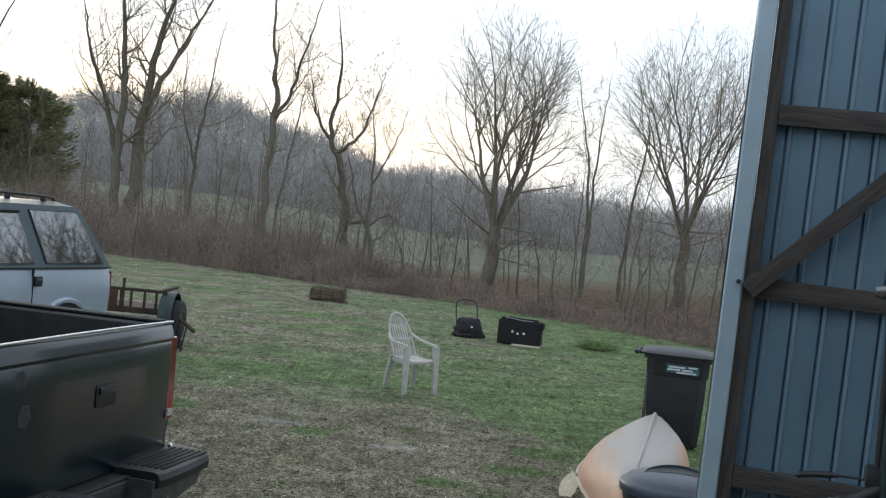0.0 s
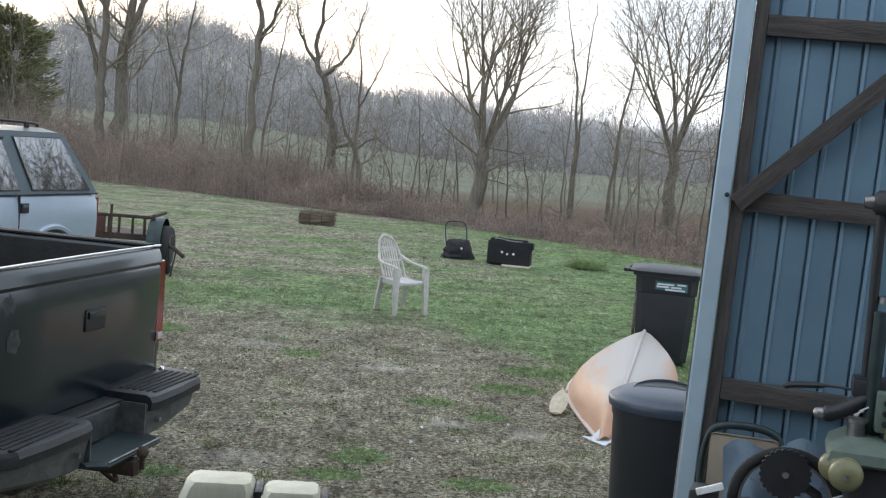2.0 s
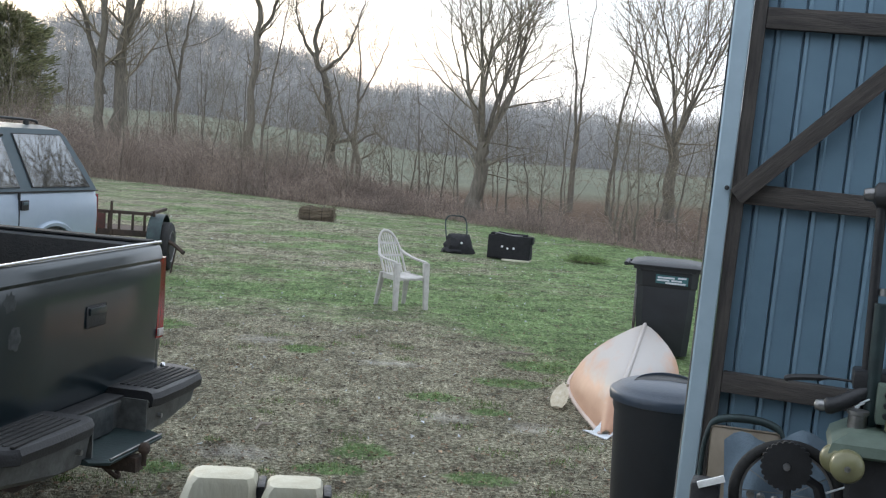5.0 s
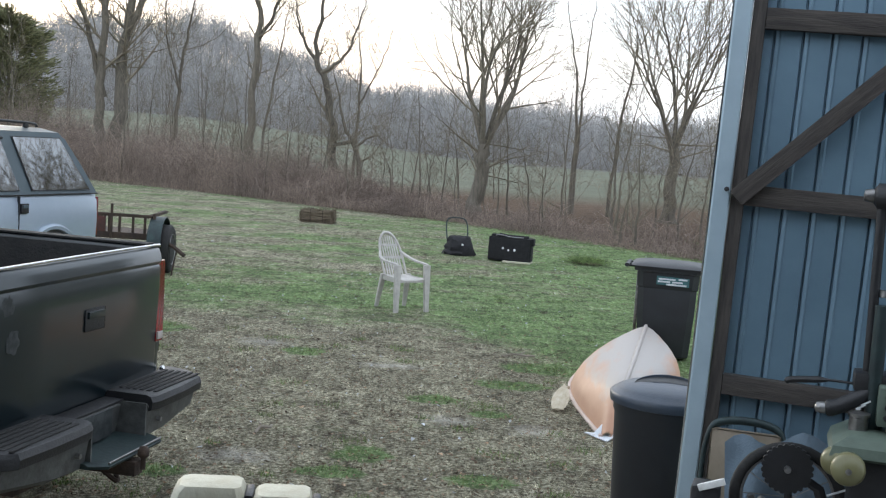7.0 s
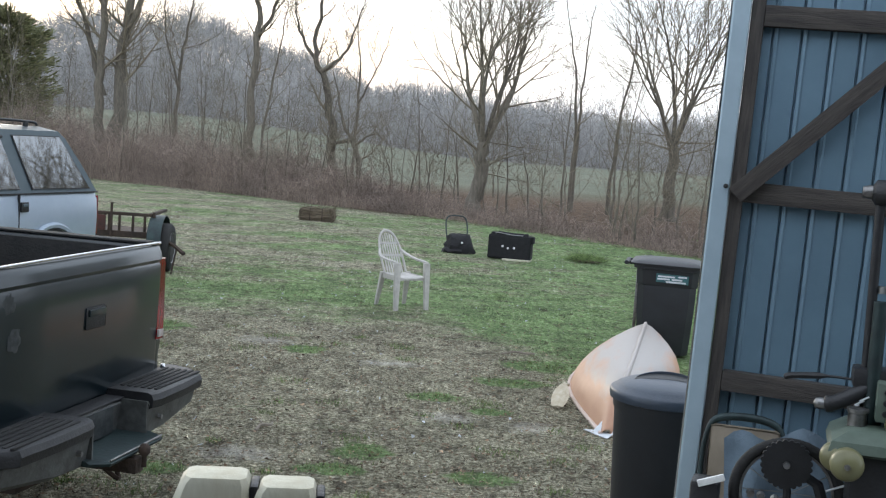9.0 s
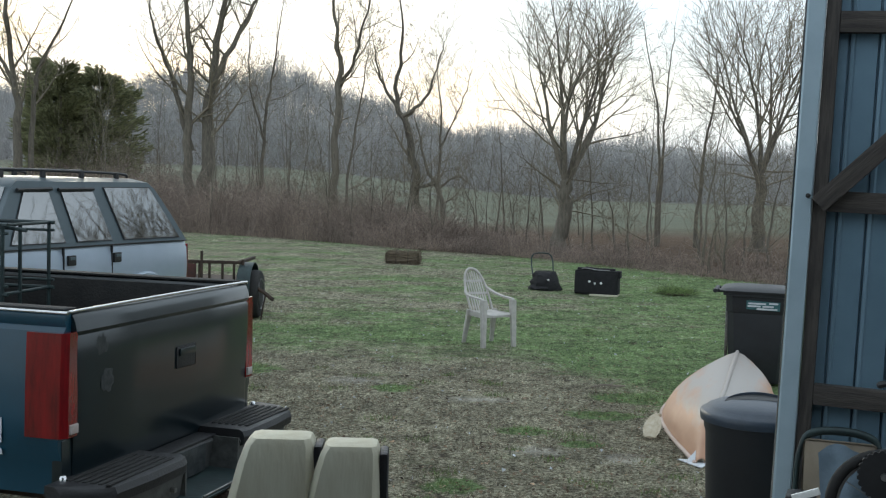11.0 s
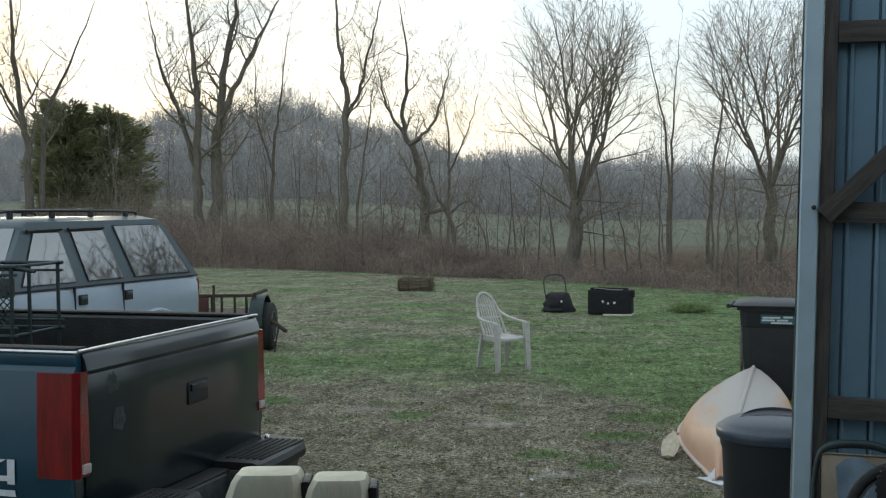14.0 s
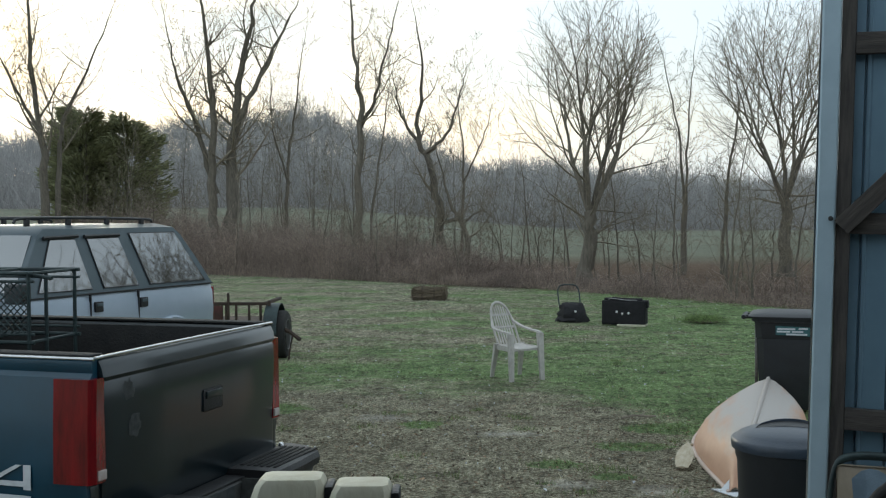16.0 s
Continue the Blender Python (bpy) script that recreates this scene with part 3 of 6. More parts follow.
def stem_tree(name, stems, seed, label, shoots=9, length=1.7, depth=2, lift=0.8, spread=0.62, start=0.3):
    """A bare tree on one or more leading stems with side limbs."""
    g = Limbs(seed)
    shoots = int(shoots * 2.4)
    for pts, r0, r1 in stems:
        r0, r1 = r0 * 0.82, r1 * 0.45
        path = g.stem(pts, r0, r1)
        n = len(path) - 1
        for s in range(shoots):
            i = min(int(n * (start + (1 - start) * (s + g.rng.random()) / shoots)), n - 1)
            q = 1 - 0.5 * i / n
            a = g.rng.uniform(0, 6.283)
            w = Vector((math.cos(a), math.sin(a), g.rng.uniform(0.25, 1.5)))
            long = g.rng.uniform(0.5, 1.1) if s % 3 else g.rng.uniform(1.2, 2.0)
            g.bough(path[i], w, length * q * long, min(0.065, (r0 + (r1 - r0) * i / n) * (0.3 if s % 3 else 0.5)), 0, depth, lift, spread)
        g.bough(path[-1], path[-1] - path[-2], length * 0.8, r1, 0, depth, lift, 0.5)
    return g.build(name, label, base=(stems[0][0][0][0], stems[0][0][0][1], 0))


def vase_tree(name, base, fork, trunk_r, height, half_width, seed, label, leaders=6, levels=4, coarse=1.0):
    """A maple: a short trunk, several wavering leaders, and branch upon branch rising into a broad domed crown."""
    g = Limbs(seed)
    rng = g.rng
    base, fork = Vector(base), Vector(fork)

    def inside(q):
        e = Vector(((q.x - base.x) / half_width, (q.y - base.y) / half_width, (q.z - height * 0.57) / (height * 0.43)))
        return e.length < 1 or (q.z < height * 0.4 and e.x * e.x + e.y * e.y < 0.8)

    def grow(p, way, length, r, level, lift):
        gap = (0.46, 0.38, 0.25, 0.2, 0.2)[level] * coarse
        n = max(3, int(length / gap))
        step = length / n
        line, rad = [p], [r]
        turn = rng.uniform(0, 6.283)
        for i in range(n):
            shake = Vector((rng.uniform(-1, 1), rng.uniform(-1, 1), rng.uniform(-0.7, 0.7))) * (0.17 if level < 2 else 0.24)
            way = (way + shake + Vector((0, 0, lift))).normalized()
            q = p + way * step
            f = (i + 1) / n
            rb = max(r * (1 - (0.9 if level == 0 else 0.8) * f), 0.0042)
            line.append(q)
            rad.append(rb)
            p = q
            if level < levels - 1 and (i >= 1 or level > 1):
                for _ in range(2 if level == 2 and i % 3 == 0 else 1):
                    turn += 2.4 + rng.uniform(-0.4, 0.4)
                    side = way.orthogonal().normalized()
                    side.rotate(Matrix.Rotation(turn, 3, way))
                    spread = radians(rng.uniform(26, 50))
                    w = way * math.cos(spread) + side * math.sin(spread)
                    reach = (length * (1 - f) * 0.62 + (0.8, 0.5, 0.3, 0.3)[level] * coarse) * rng.uniform(0.7, 1.15)
                    grow(q, w, reach, max(min(rb * 0.58, 0.034 * coarse), 0.0045 * coarse), level + 1, 0.075 if level else 0.06)
            if not inside(q):
                break
        n = len(line) - 1
        rad = [max(r * (1 - i / n) ** (1.15 if level == 0 else 0.8), 0.0042 * coarse) for i in range(n + 1)]
        (g.stems if level == 0 else g.twigs).append((line, rad))

    g.stem([base, base.lerp(fork, 0.5) + Vector((0.03, 0, 0)), fork], trunk_r, trunk_r * 0.74)
    for i in range(leaders):
        a = 6.283 * i / leaders + rng.uniform(-0.3, 0.3)
        tilt = radians(rng.uniform(6, 16) if i % 3 == 0 else rng.uniform(16, 33))
        foot = base.lerp(fork, rng.uniform(0.84, 1.0))
        grow(foot, Vector((math.cos(a) * math.sin(tilt), math.sin(a) * math.sin(tilt), math.cos(tilt))), (height - foot.z) * 1.08, trunk_r * rng.uniform(0.30, 0.46), 0, 0.045)
    # spreading lower limbs, some drooping
    for i in range(9):
        a = 2.4 * i + rng.uniform(-0.4, 0.4)
        foot = base.lerp(fork, rng.uniform(0.55, 1.15))
        grow(foot, Vector((math.cos(a), math.sin(a), rng.uniform(-0.05, 0.7))), half_width * rng.uniform(0.7, 1.1), trunk_r * rng.uniform(0.10, 0.2), 1, rng.choice((-0.03, 0.0, 0.05)))
    return g.build(name, label, base=tuple(base))


def build_trees():
    bare = "bare deciduous tree standing in the brushy thicket"
    stem_tree("tree", [([(-18.5, 44.3, 0), (-18.5, 44.3, 3.7), (-18.7, 44.2, 5.5), (-19.0, 44.1, 8.9), (-18.9, 44.1, 11.5)], 0.24, 0.05),
                       ([(-18.6, 44.2, 5.0), (-19.6, 44.2, 6.8), (-20.6, 44.2, 9.0)], 0.11, 0.03),
                       ([(-18.1, 44.4, 0), (-18.0, 44.5, 3.7), (-17.8, 44.6, 5.7), (-17.0, 44.9, 7.5), (-16.1, 45.2, 9.9)], 0.16, 0.03)],
              3, "bare two-stemmed tree behind the parked vehicles", 8, 2.2, 3)
    stem_tree("tree", [([(-10.33, 40.7, 0), (-10.29, 40.7, 2.5), (-10.13, 40.8, 4.9), (-9.8, 40.8, 7.5), (-9.25, 41.0, 10.2)], 0.34, 0.07),
                       ([(-10.1, 40.8, 5.0), (-9.5, 40.8, 6.2), (-8.6, 40.9, 8.0), (-7.9, 41, 9.4)], 0.15, 0.03),
                       ([(-10.85, 40.6, 0), (-10.9, 40.5, 2.9), (-10.9, 40.5, 5.5), (-11.05, 40.5, 8.2), (-11.5, 40.4, 10.5)], 0.23, 0.05),
                       ([(-10.8, 40.6, 2.6), (-11.4, 40.4, 4.9), (-12.0, 40.2, 6.6), (-12.4, 40.2, 8.4)], 0.13, 0.03)],
              8, "large bare tree with several heavy grey stems", 9, 1.9, 3)
    stem_tree("tree", [([(-11.6, 40.0, 0), (-11.9, 39.9, 0.6), (-12.5, 39.7, 1.1), (-13.2, 39.5, 1.7)], 0.12, 0.05)], 11, "leaning broken trunk at the thicket edge", 2, 0.6, 1)
    stem_tree("tree", [([(-8.9, 43.1, 0), (-8.76, 43.1, 3.6), (-8.5, 43.2, 5.7), (-8.1, 43.2, 8.4)], 0.10, 0.02),
                       ([(-8.7, 43.1, 3.0), (-9.3, 43, 5.0), (-9.4, 43, 7.4)], 0.06, 0.015)], 14, bare, 9, 1.6)
    stem_tree("tree", [([(-5.7, 39.6, 0), (-5.64, 39.6, 2.5), (-5.57, 39.6, 5.4), (-5.74, 39.6, 7.2), (-5.9, 39.6, 10.2)], 0.20, 0.04),
                       ([(-5.58, 39.6, 4.75), (-5.04, 39.7, 5.9), (-4.69, 39.7, 7.4), (-4.25, 39.8, 9.1)], 0.10, 0.025),
                       ([(-5.3, 39.7, 0.2), (-5.2, 39.7, 1.8), (-4.8, 39.7, 4.6), (-4.6, 39.7, 6.2)], 0.08, 0.02)], 21, "tall bare tree with a forked top", 7, 1.4, 3)
    stem_tree("tree", [([(-2.9, 39.9, 0), (-2.93, 39.9, 1.86), (-3.26, 39.9, 3.4), (-3.63, 39.8, 4.55), (-3.52, 39.8, 6.45), (-3.7, 39.8, 8.5)], 0.22, 0.03),
                       ([(-3.55, 39.8, 4.2), (-4.2, 39.8, 5.2), (-4.5, 39.8, 6.6)], 0.09, 0.02),
                       ([(-3.45, 39.8, 3.9), (-2.7, 39.8, 4.5), (-2.3, 39.8, 5.6), (-2.0, 39.8, 6.6)], 0.09, 0.02)], 27, "crooked bare tree with a bent trunk", 7, 1.3, 3)
    stem_tree("tree", [([(-1.93, 39.8, 0), (-2.08, 39.8, 1.28), (-2.56, 39.8, 2.24), (-3.0, 39.7, 3.9)], 0.14, 0.04),
                       ([(-2.3, 39.7, 1.7), (-2.9, 39.6, 1.55), (-2.95, 39.6, 1.95)], 0.10, 0.05),
                       ([(-2.2, 39.8, 1.5), (-1.5, 39.8, 1.95), (-1.0, 39.8, 1.6)], 0.06, 0.02)], 33, "leaning bare tree with a low crooked fork", 5, 1.1)
    stem_tree("tree", [([(-2.42, 43.9, 0), (-2.33, 43.9, 2.9), (-2.38, 43.9, 4.8), (-2.57, 43.9, 6.7)], 0.085, 0.015),
                       ([(-2.35, 43.9, 3.0), (-1.6, 43.9, 4.6), (-1.2, 43.9, 6.0)], 0.05, 0.012)], 35, bare, 9, 1.3)
    maple = "bare maple with a dense fan-shaped crown of twigs"
    vase_tree("maple", (1.52, 30.96, 0), (1.66, 30.96, 1.9), 0.215, 7.75, 2.2, 41, maple)
    vase_tree("maple", (7.38, 34.2, 0), (7.38, 34.2, 2.2), 0.2, 8.3, 2.6, 47, maple)
    stem_tree("tree", [([(4.7, 35.7, 0), (4.67, 35.7, 2.6), (4.46, 35.7, 4.8), (4.0, 35.8, 6.9)], 0.075, 0.015)], 51, "slender bare tree leaning at the top", 9, 1.0, start=0.2)
    stem_tree("tree", [([(5.0, 37.7, 0), (5.05, 37.7, 3.2), (5.15, 37.6, 5.3), (5.3, 37.6, 7.1)], 0.065, 0.012)], 53, "slender bare tree in the thicket", 9, 1.0, start=0.2)
    stem_tree("tree", [([(5.84, 35.5, 0), (5.92, 35.5, 2.6), (6.25, 35.4, 4.8), (6.2, 35.4, 6.3)], 0.075, 0.012)], 57, "slender bare tree in the thicket", 9, 1.1, start=0.2)
    # yard trees on the east side, mirrored in the car windows
    for i, (x, y, h) in enumerate(((17.0, 25.0, 9.6), (19.5, 28.5, 10.0), (23.0, 26.5, 11.6), (21.5, 32.0, 11.2), (26.0, 30.0, 12.2), (18.0, 21.0, 9.4), (24.5, 36.0, 12.2))):
        vase_tree("maple", (x, y, 0), (x + 0.1, y, 2.0), 0.3, h, 4.2, 61 + i, maple, 6, 4, 1.7)
    # thin saplings scattered through the thicket, closer and taller on the west side
    rng = random.Random(77)
    for i in range(120):
        x = -17 + 29 * (i + rng.random()) / 120
        west = x < -6
        y = thicket_y(x) + (rng.uniform(0.5, 16) if west or i % 3 == 0 else rng.uniform(0.6, 8.0))
        h = rng.uniform(2.4, 6.4) if west else rng.uniform(1.5, 4.4)
        lean = rng.uniform(-0.6, 0.6)
        stem_tree("sapling", [([(x, y, 0), (x + lean * 0.3, y, h * 0.5), (x + lean, y + rng.uniform(-0.3, 0.3), h)], rng.uniform(0.02, 0.045), 0.006)],
                  100 + i, "thin bare sapling in dark brush", 7, 0.9, 2 if i % 2 else 1, start=0.12)


def thicket_y(x):
    """Where the mown grass ends and the brush begins."""
    return 29.4 - 1.05 * min(x, 1.0) * (0.62 if x < 0 else 1.0) - (1.35 * (x - 1.0) if x > 1.0 else 0)


def build_cedar():
    rng = np.random.RandomState(5)
    for (x, y, h, w) in ((-19.6, 51.4, 6.3, 1.9), (-18.1, 52.4, 6.0, 2.0), (-20.4, 52.6, 5.4, 1.3)):
        t = thing("cedar", Matrix.Translation((x, y, 0)), "dark green cedar with a ragged broad crown", "tree", "trees along the thicket")
        frusta("trunk", [(0, 0, 0)], [(0.05, 0, h * 0.95)], [0.17], [0.02], M_BARK_HAZED, 8, t)
        # sprays along many level boughs, each with its own reach
        k = 150
        bh = rng.uniform(0.06, 1.0, k)
        ba = rng.uniform(0, 6.283, k)
        reach = w * np.clip(1.05 - 0.62 * bh ** 5, 0.3, 1) * rng.uniform(0.55, 1.15, k)
        pick = rng.randint(0, k, 15000)
        n = len(pick)
        out = np.sqrt(rng.uniform(0.05, 1, n))
        rad = reach[pick] * out
        a = ba[pick] + rng.normal(0, 0.22, n)
        hh = bh[pick] + 0.05 * out ** 2
        p = np.stack([rad * np.cos(a), rad * np.sin(a), hh * h + rng.normal(0, 0.12, n)], 1)
        d = np.stack([np.cos(a), np.sin(a), rng.uniform(-0.1, 0.8, n)], 1) * rng.uniform(0.12, 0.34, n)[:, None]
        frusta("crown", p, p + d, rng.uniform(0.02, 0.05, n), np.full(n, 0.004), M_CEDAR, 3, t)


def build_brush():
    """Arching canes with side twigs, dense and tall on the west side, low and open on the east."""
    rng = np.random.RandomState(9)
    n = 30000
    x = np.where(np.arange(n) < 17000, rng.uniform(-21, 14, n), rng.uniform(-17, 0, n))
    edge = np.array([thicket_y(v) for v in x])
    west = smoothstep(2, -8, x)
    y = edge + np.abs(rng.normal(0, 1, n)) * (1.9 + 4.2 * west)
    clump = 0.5 + 0.5 * np.sin(x * 1.9 + np.sin(y * 1.3) * 1.4) * np.cos(y * 0.8 + x * 0.35)
    lump = 0.5 + 0.5 * np.sin(x * 0.83 + 1.1) * np.sin(x * 0.37 + 0.4)
    h = (0.14 + 0.95 * rng.uniform(0, 1, n) ** 2.0) * (0.35 + 0.8 * clump) * (0.55 + 0.45 * west) * (1 + 0.9 * west * (0.4 + lump)) * smoothstep(-0.4, 1.6, y - edge + 0.3)
    h = np.maximum(h, 0.05)
    way = rng.uniform(0, 6.283, n)
    arch = rng.uniform(0.1, 1.0, n) * h
    dx, dy = np.cos(way) * arch, np.sin(way) * arch
    p0 = np.stack([x, y, np.zeros(n)], 1)
    p1 = p0 + np.stack([dx * 0.25, dy * 0.25, h * 0.6], 1) + rng.normal(0, 0.04, (n, 3))
    p2 = p0 + np.stack([dx * 0.75, dy * 0.75, h * 0.95], 1) + rng.normal(0, 0.05, (n, 3))
    p3 = p0 + np.stack([dx * 1.35, dy * 1.35, h * rng.uniform(0.6, 1.1, n)], 1) + rng.normal(0, 0.06, (n, 3))
    r = rng.uniform(0.004, 0.010, n)
    P0, P1, R0, R1 = [p0, p1, p2], [p1, p2, p3], [r, r * 0.75, r * 0.5], [r * 0.75, r * 0.5, r * 0.25]
    for s in (p1, p2):
        for _ in range(2):
            P0.append(s), P1.append(s + rng.normal(0, 0.2, (n, 3)) * h[:, None] + np.stack([np.zeros(n), np.zeros(n), h * 0.1], 1)), R0.append(r * 0.5), R1.append(r * 0.2)
    P1 = [np.maximum(p, np.array([-1e3, -1e3, 0.01])) for p in P1]
    ob = frusta("brush", np.concatenate(P0), np.concatenate(P1), np.concatenate(R0), np.concatenate(R1), M_BRUSH, 3)
    tagged(ob, "tangle of dark reddish-brown bare brush and briars", "brush", kind="stuff")


def build_woods():
    """The far wood: many small bare trees with rounded crowns on the rising ground. Those round the yard's east side
    are unseen, added to darken reflections.
    """
    rng = np.random.RandomState(12)
    n, m = 2700, 260
    depth = np.where(np.arange(n) < 1900, rng.uniform(0, 1, n), rng.uniform(0.55, 1.05, n))
    y = np.concatenate([149 + depth * 72 + rng.normal(0, 2, n), rng.uniform(-60, 150, m)])
    x = np.concatenate([rng.uniform(-0.58, 0.42, n) * y[:n], 44 + rng.uniform(0, 26, m) + np.maximum(0, y[n:]) * 0.16])
    n += m
    z = ground_z(x, y)
    h = rng.uniform(6.5, 10.0, n) * (1 + 0.06 * smoothstep(0, -40, x)) * (1 + 0.12 * np.sin(x * 0.13) + 0.1 * np.sin(x * 0.31 + 1))
    base = np.stack([x, y, z - 0.3], 1)
    top = base + np.stack([rng.normal(0, 0.4, n), rng.normal(0, 0.4, n), h * 0.74], 1)
    r = rng.uniform(0.035, 0.085, n)
    P0, P1, R0, R1 = [base], [top], [r], [r * 0.15]
    mid = base + np.stack([np.zeros(n), np.zeros(n), h * 0.62], 1)
    wide = h * rng.uniform(0.2, 0.33, n)
    for k in range(10):
        t = rng.uniform(0.2, 0.9, n)
        s = base + (top - base) * t[:, None]
        a, c = rng.uniform(0, 6.283, n), rng.uniform(-0.75, 1, n)
        q = rng.uniform(0.55, 1, n) ** 0.5
        flat = np.sqrt(1 - c * c * 0.95)
        e = mid + np.stack([np.cos(a) * flat * wide * q, np.sin(a) * flat * wide * q, c * h * 0.37 * q], 1)
        e[:, 2] = np.maximum(e[:, 2], s[:, 2] + 0.1)
        P0.append(s), P1.append(e), R0.append(r * 0.22 + 0.02), R1.append(np.full(n, 0.02))
        for _ in range(5):
            f = rng.uniform(0.2, 1, n)[:, None]
            s2 = s + (e - s) * f
            l2 = h * rng.uniform(0.05, 0.13, n)
            b = rng.uniform(0, 6.283, n)
            e2 = s2 + np.stack([np.cos(b) * l2 * 0.7, np.sin(b) * l2 * 0.7, l2 * rng.uniform(0.1, 1.0, n)], 1)
            P0.append(s2), P1.append(e2), R0.append(np.full(n, 0.028)), R1.append(np.full(n, 0.014))
    # understorey
    u = 26000
    y = 147 + rng.uniform(0, 1, u) ** 1.2 * 75
    x = rng.uniform(-0.58, 0.42, u) * y
    p = np.stack([x, y, ground_z(x, y) - 0.1], 1)
    hu = rng.uniform(0.8, 5.0, u)
    q = p + np.stack([rng.normal(0, 0.6, u) * hu, rng.normal(0, 0.6, u) * hu, hu], 1)
    P0.append(p), P1.append(q), R0.append(np.full(u, 0.03)), R1.append(np.full(u, 0.012))
    # the haze over the wood is put into its colour
    ob = frusta("woods", np.concatenate(P0), np.concatenate(P1), np.concatenate(R0), np.concatenate(R1), M_WOODS_HAZED, 3)
    tagged(ob, "far wood of bare grey-brown trees, paled in colour for haze", "woods", kind="stuff")


build_trees()
build_cedar()
build_brush()
build_woods()


# ---- shed door ----
DOOR = Matrix(((0.951, 0.309, 0, 0.99), (-0.309, 0.951, 0, 3.87), (0, 0, 1, 0), (0, 0, 0, 1)))  # x along the leaf, y away from the yard side


def build_shed_door():
    hinge = Vector((0.987, 3.855, 1.862))
    sag = Matrix.Translation(hinge) @ Matrix.Rotation(radians(1.5), 4, 'Y') @ Matrix.Translation(-hinge)
    t = thing("shed_door", sag @ DOOR, "open blue-grey metal shed door on a weathered lumber frame", "door")
    H = 3.3
    # ribbed sheets, seen from their framed side
    s = 0.083
    pitch = 0.0913
    for k in range(3):
        bm = bmesh.new()
        prof = [(0.05, 0.052)] if k == 0 else []
        for i in range(9):
            x = s + k * pitch * 9 + i * pitch
            prof += [(x, 0.052), (x + 0.002, 0.066), (x + 0.006, 0.066), (x + 0.009, 0.050), (x + 0.020, 0.046), (x + 0.026, 0.052)]
        prof.append((s + (k + 1) * pitch * 9 - 0.002, 0.052))
        front = [[Vector((px, py, z)) for px, py in prof] for z in (0.03, H)]
        loft(front, closed=False, bm=bm)
        back = [[Vector((px, py + 0.004, z)) for px, py in prof] for z in (0.03, H)]
        loft(back, closed=False, bm=bm)
        part("metal_sheet", bm, M_SHEET, t)
    for z in (0.45, 1.215, 1.848, 2.425, 3.05):
        g = part("girt", a_box(0.056, 2.5, 0.004, 0.046, z - 0.034, z + 0.034, bevel=0.003), M_LUMBER, t, "weathered horizontal board")
    part("stile", a_box(0.012, 0.055, 0.002, 0.048, 0.03, H, bevel=0.003), M_LUMBER_UP, t, "weathered upright board")
    bm = a_box(0, 0.93, -0.034, 0.002, -0.03, 0.03, bevel=0.003)
    b = part("brace", bm, M_LUMBER, t, "diagonal weathered brace board")
    b.matrix_local = pose(0.03, 0, 1.835) @ Matrix.Rotation(radians(-46), 4, 'Y')
    bm = bmesh.new()
    loft([[Vector((x, y, z)) for x, y in ((-0.048, 0.03), (-0.048, -0.012), (-0.042, -0.016), (0.006, -0.016), (0.010, -0.012), (0.010, 0.03))] for z in (0.0, H)], bm=bm)
    trim = part("edge_trim", bm, M_TRIM, t, "pale blue-grey metal edge trim")
    part("weather_strip", a_box(-0.054, -0.049, -0.012, 0.02, 0.0, H), M_CHROME, t)
    for z in (0.55, 1.862, 3.1):
        part("bolt", lathe([(0.0005, -0.024), (0.004, -0.024), (0.008, -0.022), (0.008, -0.0165), (0.0005, -0.0165)], 10, axis='Y', at=(-0.003, 0, z)), M_BLACK, trim)


def build_shed():
    """Plain walls, slab and roof that close the place behind and over the eye. Unseen: added to block sky light."""
    for nm, b, m, lab in (("wall_south", (-2.9, 5.0, -6.1, -6.0, 0, 3.5), M_SHEET, "unseen metal back wall added to block sky light"),
                          ("wall_east", (4.9, 5.0, -6.0, -0.6, 0, 3.5), M_SHEET, "unseen metal side wall added to block sky light"),
                          ("wall_west", (-3.0, -2.9, -6.0, -0.6, 0, 3.5), M_SHEET, "unseen metal side wall added to block sky light"),
                          ("ceiling", (-3.1, 5.1, -6.2, -0.4, 3.5, 3.6), M_LUMBER, "unseen dark wooden roof added to block sky light"),
                          ("floor", (-2.9, 4.9, -6.0, 2.9, -0.10, 0.012), M_CONCRETE, "worn concrete shed slab")):
        tagged(put(a_box(*b), nm, m), lab, nm.split("_")[0], kind="structure")


build_shed_door()
build_shed()


# ---- vehicles ----
def wheel(parent, at, r, w, side, hub=M_STEEL):
    """A road wheel on an x axle; side is the way its face looks."""
    t = part("wheel", lathe([(r * 0.62, -w / 2), (r * 0.93, -w / 2), (r, -w * 0.36), (r, w * 0.36), (r * 0.93, w / 2), (r * 0.62, w / 2)], 36, axis='X', at=at), M_RUBBER, parent, "black rubber tyre", True)
    x = at[0] + side * w * 0.5
    bm = lathe([(0.001, -0.02 * side), (r * 0.2, -0.02 * side), (r * 0.3, -0.05 * side), (r * 0.55, -0.04 * side), (r * 0.62, 0.0), (r * 0.64, 0.01 * side), (r * 0.64, -0.1 * side)], 24, axis='X', at=(x, at[1], at[2]))
    part("rim", bm, hub, t, "dull metal rim", True)
    return t


